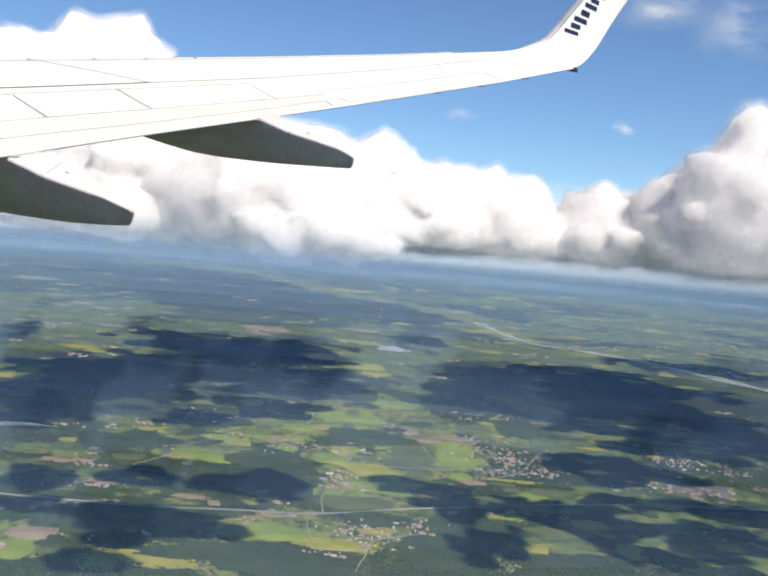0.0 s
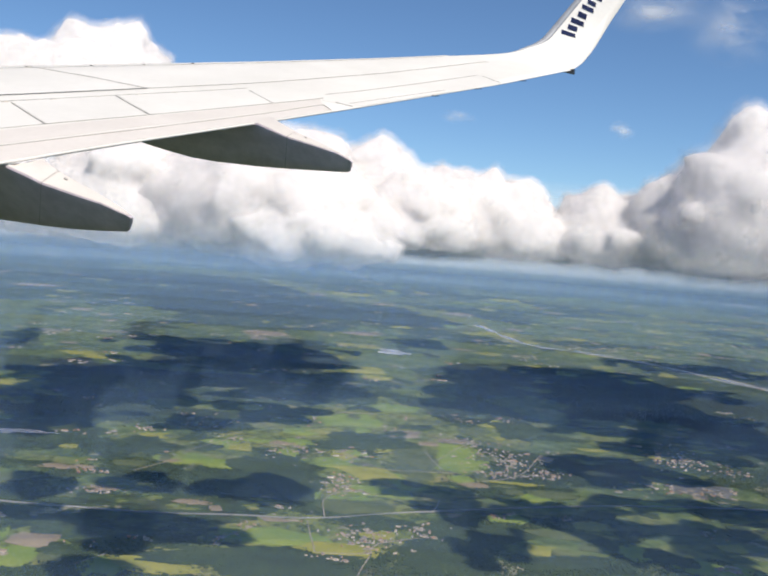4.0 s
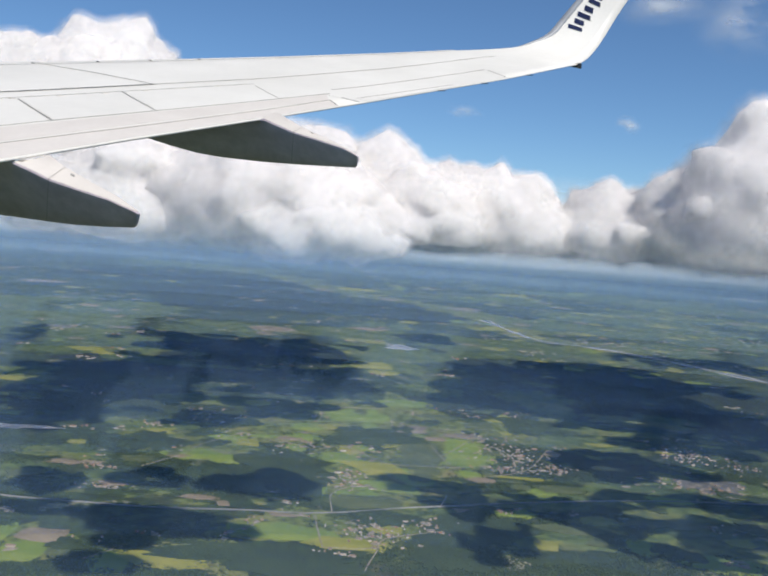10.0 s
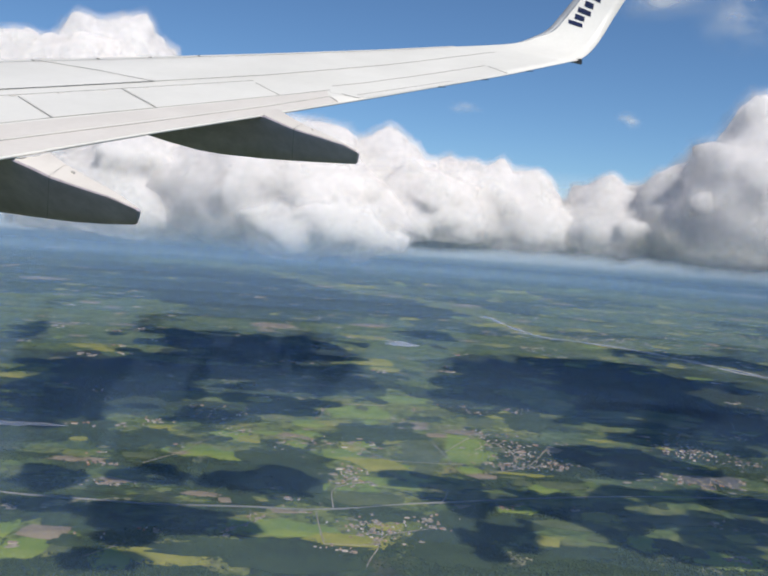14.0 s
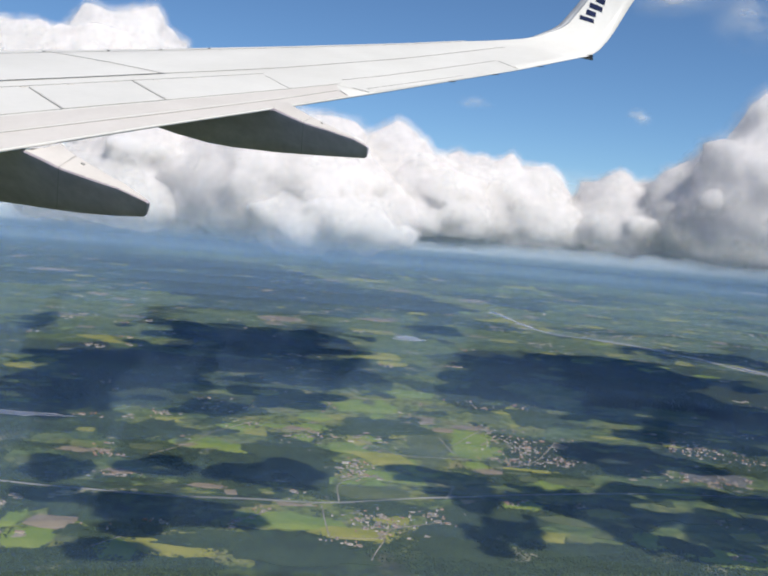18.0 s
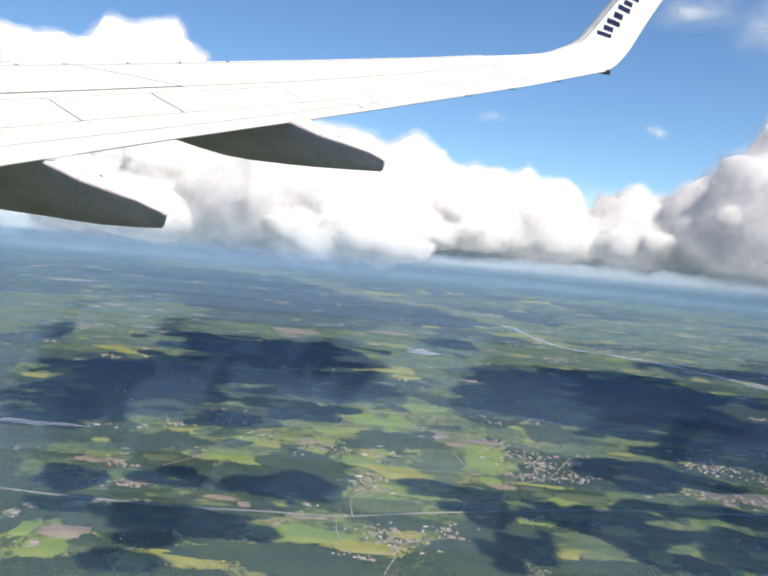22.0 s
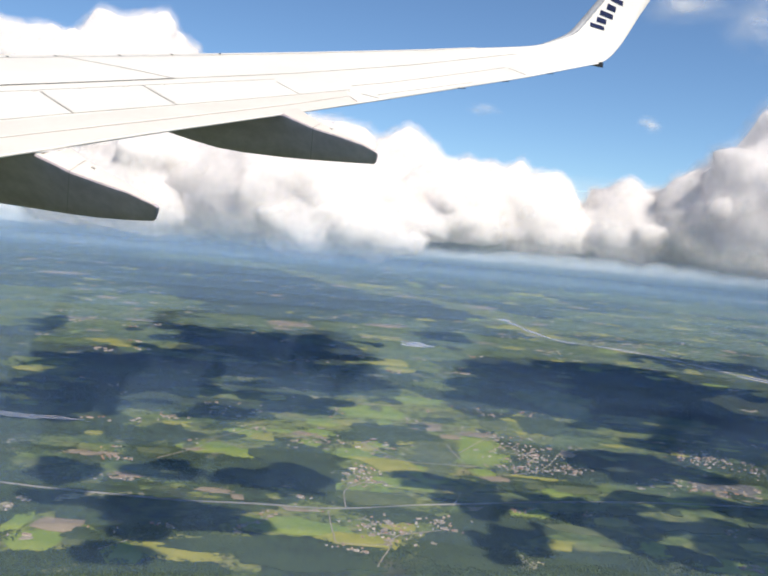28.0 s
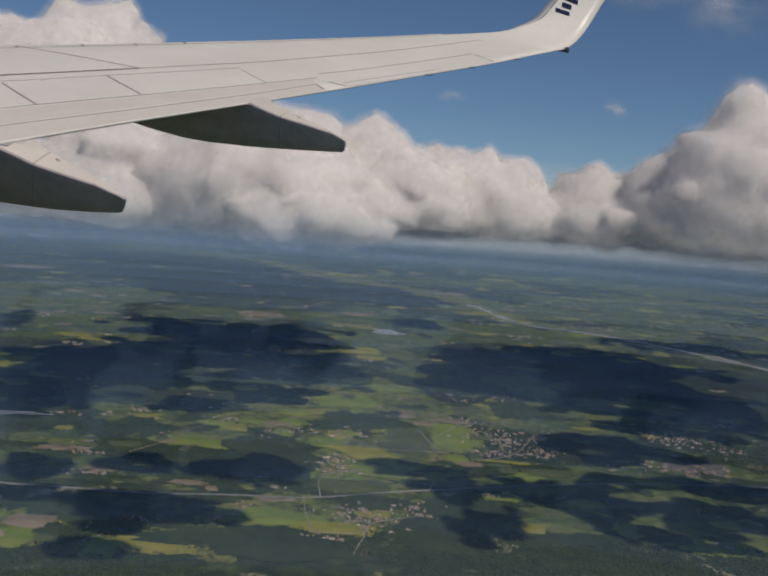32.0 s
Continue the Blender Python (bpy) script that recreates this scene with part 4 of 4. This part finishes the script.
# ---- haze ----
# Rings of sheets imitate aerial haze: the tint pales with distance, up to white.
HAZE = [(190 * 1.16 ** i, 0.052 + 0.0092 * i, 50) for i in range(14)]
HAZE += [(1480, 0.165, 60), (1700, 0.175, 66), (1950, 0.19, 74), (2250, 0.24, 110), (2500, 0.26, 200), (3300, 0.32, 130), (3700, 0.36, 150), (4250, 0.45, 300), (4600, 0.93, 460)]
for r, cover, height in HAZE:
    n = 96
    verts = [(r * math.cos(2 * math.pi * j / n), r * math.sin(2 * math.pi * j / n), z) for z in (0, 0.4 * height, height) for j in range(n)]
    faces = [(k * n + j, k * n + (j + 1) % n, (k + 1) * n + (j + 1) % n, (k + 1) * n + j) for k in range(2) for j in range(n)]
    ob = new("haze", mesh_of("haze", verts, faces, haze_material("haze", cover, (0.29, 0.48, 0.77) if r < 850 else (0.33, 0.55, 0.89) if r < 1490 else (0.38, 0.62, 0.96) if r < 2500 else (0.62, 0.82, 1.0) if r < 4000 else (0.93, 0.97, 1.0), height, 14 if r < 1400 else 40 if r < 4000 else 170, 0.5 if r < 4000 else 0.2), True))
    tagged(ob, "see-through sheet tinted as haze over the land", "haze", "layers of haze", "structure")

# ---- the wing ----
# Aircraft axes: x aft, y outboard, z up, from the window.
wing = new("aircraft_wing")
wing.matrix_basis = CABIN @ pose(0, 0, 0, 0, 0, -20)
tagged(wing, "white airliner wing with an upturned blended winglet", "aircraft wing")


def trailing(l):
    return np.array([-2.2 - 0.277 * (15.6 - l), l, np.interp(l, [-0.6, 2.5, 4.86, 6.65, 8.38, 9.485, 12.66, 14.47], [-1.33, -0.55, 0.046, 0.497, 0.916, 1.188, 1.986, 2.477])])


def leading(l):
    return np.array([-3.8 - 0.52 * (15.6 - l), l, np.interp(l, [-0.6, 2.5, 7.49, 9.81, 11.39, 13.3, 15.58], [-0.42, 0.2, 1.198, 1.678, 2.013, 2.433, 2.962])])


def top(l, v, lift=0.0):
    """A point of the upper skin: v runs from the leading (0) to the trailing edge (1)."""
    p = leading(l) * (1 - v) + trailing(l) * v
    p[2] += lift
    return p


def wing_ring(l):
    a, b = leading(l), trailing(l)
    chord = np.linalg.norm(b - a)
    ring = [top(l, v) for v in (1, 0.9, 0.75, 0.6, 0.45, 0.3, 0.15, 0.0)]
    fwd = (a - b) / chord
    for f, dz in ((0.03, -0.006), (0.06, -0.022), (0.075, -0.045), (0.06, -0.07), (0.0, -0.09)):
        ring.append(a + fwd * f * chord + np.array([0, 0, dz * chord]))
    for v, dz in ((0.3, -0.10), (0.6, -0.06), (0.85, -0.022), (1.0, -0.006)):
        p = a * (1 - v) + b * v
        ring.append(p + np.array([0, 0, dz * chord]))
    return ring


WING_ENDS = np.linspace(-0.6, 14.47, 48)
part("wing_skin", loft("wing_skin", [wing_ring(l) for l in WING_ENDS], WHITE), wing)


def plate(name, corners, lift, material, label="", thick=0.002, steps=14):
    """A thin panel on the upper skin: corners (l, v) front inner, front outer, rear outer, rear inner."""
    (l0, v0), (l1, v1), (l2, v2), (l3, v3) = corners
    rings = []
    for i in range(steps + 1):
        f = i / steps
        fl, fv, rl, rv = l0 + (l1 - l0) * f, v0 + (v1 - v0) * f, l3 + (l2 - l3) * f, v3 + (v2 - v3) * f
        a, b = top(fl, fv, lift), top(rl, rv, lift)
        dz = np.array([0, 0, thick])
        rings.append([a, b, b - dz, a - dz])
    return part(name, loft(name, rings, material, smooth=False), wing, label)


def seam(points, width=0.014, lift=0.008, material=SEAM):
    """A dark gap line along points (l, v) of the skin."""
    for (l0, v0), (l1, v1) in zip(points, points[1:]):
        rings = []
        n = max(2, int(abs(l1 - l0) * 3))
        p0, p1 = top(l0, v0), top(l1, v1)
        side = np.cross(p1 - p0, (0, 0, 1.0))
        side *= 0.5 * width / np.linalg.norm(side)
        for i in range(n + 1):
            f = i / n
            p = top(l0 + (l1 - l0) * f, v0 + (v1 - v0) * f, lift)
            s = np.array([side[0], side[1], side[2]])
            dz = np.array([0, 0, 0.004])
            rings.append([p - s * 0.6, p + s * 0.6, p + s * 0.6 - dz, p - s * 0.6 - dz])
        part("panel_gap", loft("panel_gap", rings, material, smooth=False), wing)


# spoilers, flaps, aileron
plate("spoiler", [(2.6, 0.50), (6.9, 0.545), (6.5, 0.782), (2.6, 0.74)], 0.003, WHITE)
plate("spoiler", [(6.96, 0.546), (7.92, 0.549), (7.47, 0.80), (6.55, 0.784)], 0.003, WHITE)
plate("spoiler", [(7.98, 0.549), (10.3, 0.612), (9.66, 0.834), (7.53, 0.80)], 0.003, WHITE)
plate("inner_flap", [(2.6, 0.75), (9.6, 0.842), (9.34, 0.915), (2.6, 0.87)], 0.003, CREAM, "cream-grey flap panel")
plate("flap_edge", [(2.6, 0.88), (9.33, 0.925), (9.15, 0.998), (2.6, 0.998)], 0.003, CREAM, "cream-grey trailing edge of the flap")
plate("aileron", [(9.6, 0.80), (13.02, 0.765), (12.7, 0.996), (9.5, 0.996)], 0.003, WHITE)
plate("aileron_tab", [(9.66, 0.952), (11.46, 0.966), (11.44, 1.0), (9.62, 1.0)], 0.005, WHITE)
seam([(2.6, 0.40), (7.02, 0.454), (8.52, 0.477)], 0.045, 0.009, DARK)
seam([(8.52, 0.477), (9.97, 0.508), (11.95, 0.492), (14.6, 0.385)], 0.020)
seam([(8.46, 0.02), (8.53, 0.248), (8.52, 0.477)], 0.020)
seam([(2.6, 0.49), (6.82, 0.528), (7.95, 0.546), (9.45, 0.582)], 0.008)
seam([(6.93, 0.549), (6.52, 0.787)], 0.015)
seam([(7.95, 0.548), (7.5, 0.802)], 0.012)
seam([(2.6, 0.745), (6.52, 0.787), (8.37, 0.818), (9.66, 0.839)], 0.010)
seam([(2.6, 0.876), (5.69, 0.906), (6.93, 0.925), (8.46, 0.93), (9.34, 0.92)], 0.010)
seam([(9.32, 0.926), (9.15, 0.994)], 0.02)
seam([(9.35, 0.62), (8.95, 0.826)], 0.004)
seam([(6.2, 0.05), (6.9, 0.05), (12.5, 0.05), (14.3, 0.06)], 0.010)
seam([(9.57, 0.911), (9.51, 0.994)], 0.02)
seam([(9.89, 0.789), (10.43, 0.80), (11.6, 0.788), (13.03, 0.758)], 0.016)
seam([(13.01, 0.79), (12.7, 0.991)], 0.016)
seam([(9.66, 0.95), (11.46, 0.965)], 0.010)


# the side of the fuselage behind the window seat
rings = [[(x, -2.05 + 1.9 * math.cos(a), -0.35 + 1.95 * math.sin(a)) for a in np.linspace(0, 2 * math.pi, 49)[:-1]] for x in np.linspace(-16, 9, 26)]
fuselage = new("fuselage", loft("fuselage", rings, WHITE))
fuselage.matrix_basis = CABIN @ pose(0, 0, 0, 0, 0, -20)
tagged(fuselage, "plain white rounded airliner fuselage carrying the wing", "aircraft fuselage")

# flap track fairings
def fairing(l, stations, width, crown, sweep=0.0):
    """A canoe under the trailing edge: stations of aft place, keel and ridge heights."""
    base = part("flap_track_fairing", None, wing, "grey canoe-shaped flap track fairing")
    base.location = (0, l, 0)
    rings = []
    a0, a1 = stations[0][0], stations[-1][0]
    for a, keel, ridge in stations:
        f = (a - a0) / (a1 - a0)
        w = width * (min(1.0, 0.25 + 2.4 * f) if f < 0.4 else 1.0 - 0.80 * ((f - 0.4) / 0.6) ** 1.3)
        h = ridge - keel
        inward = 1 - sweep * min(1.0, (a1 - a) / 1.2)
        rise = crown * max(0.0, (a1 - a) / 0.98) if a > a1 - 1.0 else 0.0
        ring = []
        for u, t in ((0.0, 0.0), (0.0, 0.3), (0.0, 0.6), (0.0, 0.965), (0.025, 1.0), (0.3, 1.0), (0.65, 1.0), (0.92, 0.97), (1.0, 0.8), (1.0, 0.3), (0.8, 0.02), (0.4, -0.04)):
            lean = 1.10 * (1 - min(t, 1.0)) * h
            near = (l + lean) / l
            z = keel + t * h + (rise * u if t > 0.7 else 0.0)
            ring.append((a * near * inward, (l + u * w * (0.5 + 0.5 * t) + lean) * inward - l, z * near * inward))
        rings.append(ring)
    end = np.array(rings[-1])
    mid = end.mean(axis=0)
    for size, aft in ((0.95, 0.008), (0.84, 0.018), (0.6, 0.024)):
        rings.append([tuple(p) for p in (mid + (end - mid) * size + np.array([aft, 0, 0]))])
    part("fairing_shell", loft("fairing_shell", rings, FAIRING, smooth=True), base)
    cap = [[(p[0], p[1], p[2] + 0.006) for p in r[4:8]] for r in rings[-9:-3]]
    part("fairing_top", loft("fairing_top", cap, CREAM, closed=False), base, "cream-white upper face of the fairing")
    fore, back = np.array(rings[-7]), np.array(rings[-6])
    hub = fore.mean(axis=0)
    strip = []
    for k in (0.0, 0.016):
        r = fore + (back - fore) * k
        strip.append([tuple(p) for p in (r + (r - hub) * 0.012 + np.array((0, -0.003, 0.003)))[0:8]])
    strip = [[(p[0], p[1], p[2] + (0.006 if i > 3 else 0.0)) for i, p in enumerate(r)] for r in strip]
    part("tail_joint", loft("tail_joint", strip, SEAM, closed=False, smooth=False), base, "hairline joint round the tail cone")
    a, b = np.array(cap[2]), np.array(cap[3])
    p = (a[2] + b[2]) * 0.5
    d, e = (b[2] - a[2]) / np.linalg.norm(b[2] - a[2]) * 0.016, (a[1] - a[2]) / np.linalg.norm(a[1] - a[2]) * 0.007
    up = np.array((0, 0, 0.010))
    part("drain_slot", loft("drain_slot", [[p - d - e, p - d + e, p - d + e + up, p - d - e + up], [p + d - e, p + d + e, p + d + e + up, p + d - e + up]], SEAM, smooth=False), base, "small grey drain slot")
    return base


fairing(8.0, [(-5.6, 0.585, 0.62), (-5.33, 0.526, 0.66), (-5.01, 0.468, 0.70), (-4.73, 0.443, 0.74), (-4.27, 0.425, 0.815), (-3.94, 0.415, 0.70), (-3.66, 0.411, 0.635), (-3.42, 0.409, 0.575), (-3.29, 0.408, 0.520)], 0.34, 0.12)
fairing(5.7, [(-7.0, 0.02, 0.10), (-6.6, -0.10, 0.14), (-6.1, -0.18, 0.16), (-5.6, -0.215, 0.17), (-5.23, -0.226, 0.187), (-5.03, -0.236, 0.125), (-4.84, -0.245, 0.062), (-4.6, -0.252, 0.009), (-4.3, -0.248, -0.052), (-4.06, -0.239, -0.126)], 0.34, 0.15, 0.037)

# winglet
WL_FRONT = [(15.0, -3.917, 2.834), (15.4, -3.561, 2.95), (15.65, -3.332, 3.095), (15.85, -3.133, 3.259), (16.0, -2.965, 3.522), (16.15, -2.71, 3.926), (16.3, -2.38, 4.411), (16.6, -1.65, 5.459)]
WL_REAR = [(15.0, -2.465, 2.592), (15.4, -2.424, 2.718), (15.65, -2.366, 2.844), (15.85, -2.273, 3.044), (16.0, -2.183, 3.269), (16.15, -2.037, 3.619), (16.3, -1.784, 4.133), (16.6, -1.24, 5.284)]


def curve_at(rows, k):
    """A Catmull-Rom point between rows of (outboard, aft, up), as (aft, outboard, up)."""
    i = min(int(k), len(rows) - 2)
    t = k - i
    q = [np.array(rows[min(max(j, 0), len(rows) - 1)]) for j in (i - 1, i, i + 1, i + 2)]
    p = 0.5 * (2 * q[1] + (q[2] - q[0]) * t + (2 * q[0] - 5 * q[1] + 4 * q[2] - q[3]) * t * t + (3 * q[1] - q[0] - 3 * q[2] + q[3]) * t ** 3)
    return np.array([p[1], p[0], p[2]])


LETTIP = [tuple(leading(l)[[1, 0, 2]]) for l in (13.47, 14.47)] + WL_FRONT
RETTIP = [tuple(trailing(l)[[1, 0, 2]]) for l in (13.47, 14.47)] + WL_REAR


def winglet_point(k, v, out=0.0):
    """v from front to rear edge; out: metres off the skin, away from the fuselage."""
    k += 1
    a, b = curve_at(LETTIP, k), curve_at(RETTIP, k)
    up = curve_at(LETTIP, min(k + 0.05, 9)) - curve_at(LETTIP, k - 0.05)
    nrm = np.cross(b - a, up)
    nrm /= np.linalg.norm(nrm)
    if nrm[2] > 0:
        nrm = -nrm
    return a * (1 - v) + b * v + nrm * out


rings = []
for k in np.linspace(0, 8, 41):
    ring = [winglet_point(k, v) for v in (1, 0.8, 0.6, 0.4, 0.2, 0.06)]
    ring += [winglet_point(k, v, t) for v, t in ((0.0, 0.012), (-0.012, 0.03), (0.0, 0.055), (0.1, 0.085), (0.35, 0.11), (0.7, 0.06), (1.0, 0.012))]
    rings.append(ring)
winglet = part("winglet", loft("winglet", rings, WHITE), wing, "white blended winglet with navy marks")
rings = []
for k in np.linspace(2.2, 8, 30):
    w = 0.03 + 0.10 * min(1, (k - 2.2) / 2)
    rings.append([winglet_point(k, w, -0.004), winglet_point(k, 0.02, -0.002), winglet_point(k, -0.02, 0.02), winglet_point(k, -0.03, 0.04), winglet_point(k, 0.0, 0.065), winglet_point(k, w, 0.04)])
part("leading_edge_strip", loft("leading_edge_strip", rings, EDGE), winglet, "grey painted leading edge")


def mark(k0, k1, v0, v1, slant):
    """One plain navy block of the marking."""
    ring = []
    for off in (-0.012, -0.004):
        ring.append([winglet_point(k0, v0 + slant, off), winglet_point(k1, v0, off), winglet_point(k1, v1, off), winglet_point(k0, v1 + slant, off)])
    part("mark", loft("mark", ring, NAVY, smooth=False), winglet, "plain navy block of the marking")


for k0, k1 in ((4.72, 5.26), (5.38, 5.86), (6.0, 6.38), (6.5, 6.86), (6.98, 7.34)):
    mark(k0, k0 + 0.36 * (k1 - k0), 0.20, 0.50, 0.05)
    mark(k0 + 0.62 * (k1 - k0), k1, 0.24, 0.45, 0.05)
# tail lamp at the tip
lamp = [[(-2.606, 15.1, 2.615), (-2.606, 15.16, 2.615), (-2.606, 15.16, 2.590), (-2.606, 15.1, 2.590)], [(-2.43, 15.1, 2.635), (-2.43, 15.2, 2.635), (-2.43, 15.2, 2.56), (-2.43, 15.1, 2.56)], [(-2.405, 15.1, 2.63), (-2.405, 15.19, 2.63), (-2.405, 15.19, 2.565), (-2.405, 15.1, 2.565)]]
part("position_lamp", loft("position_lamp", lamp, DARK, smooth=False), wing, "dark position lamp housing at the tip")

# small fins along the front of the wing, and discharge wicks at the rear edge
for l in (7.35, 7.95, 8.42, 9.1, 9.7, 10.3):
    p, q = top(l, 0.022), top(l, 0.034)
    ring = [[p + np.array(d) for d in ((0, -0.005, 0), (0, 0.005, 0), (0, 0.004, 0.010), (0, -0.004, 0.010))], [q + np.array(d) for d in ((0, -0.005, 0), (0, 0.005, 0), (0, 0.004, 0.011), (0, -0.004, 0.011))]]
    part("vortex_generator", loft("vortex_generator", ring, DARK, smooth=False), wing, "small dark fin")
for l in (11.0, 12.0, 13.2):
    p = trailing(l)
    ring = [[p + np.array((a, 0.006 * math.cos(b), 0.006 * math.sin(b) - 0.012)) for b in (0.8, 2.4, 3.9, 5.5)] for a in (-0.05, 0.09)]
    part("discharge_wick", loft("discharge_wick", ring, DARK, smooth=False), wing, "thin dark wick")

# hinge covers along the front of the spoilers
for l in np.arange(6.05, 9.4, 0.42):
    v = 0.520 + 0.018 * (l - 6.0) - 0.004
    a, b, c, d = top(l, v, 0.006), top(l + 0.05, v, 0.006), top(l + 0.05, v + 0.008, 0.010), top(l, v + 0.008, 0.010)
    low = np.array((0, 0, -0.006))
    part("hinge_cover", loft("hinge_cover", [[a, d, d + low, a + low], [b, c, c + low, b + low]], CREAM, smooth=False), wing, "small grey hinge cover")
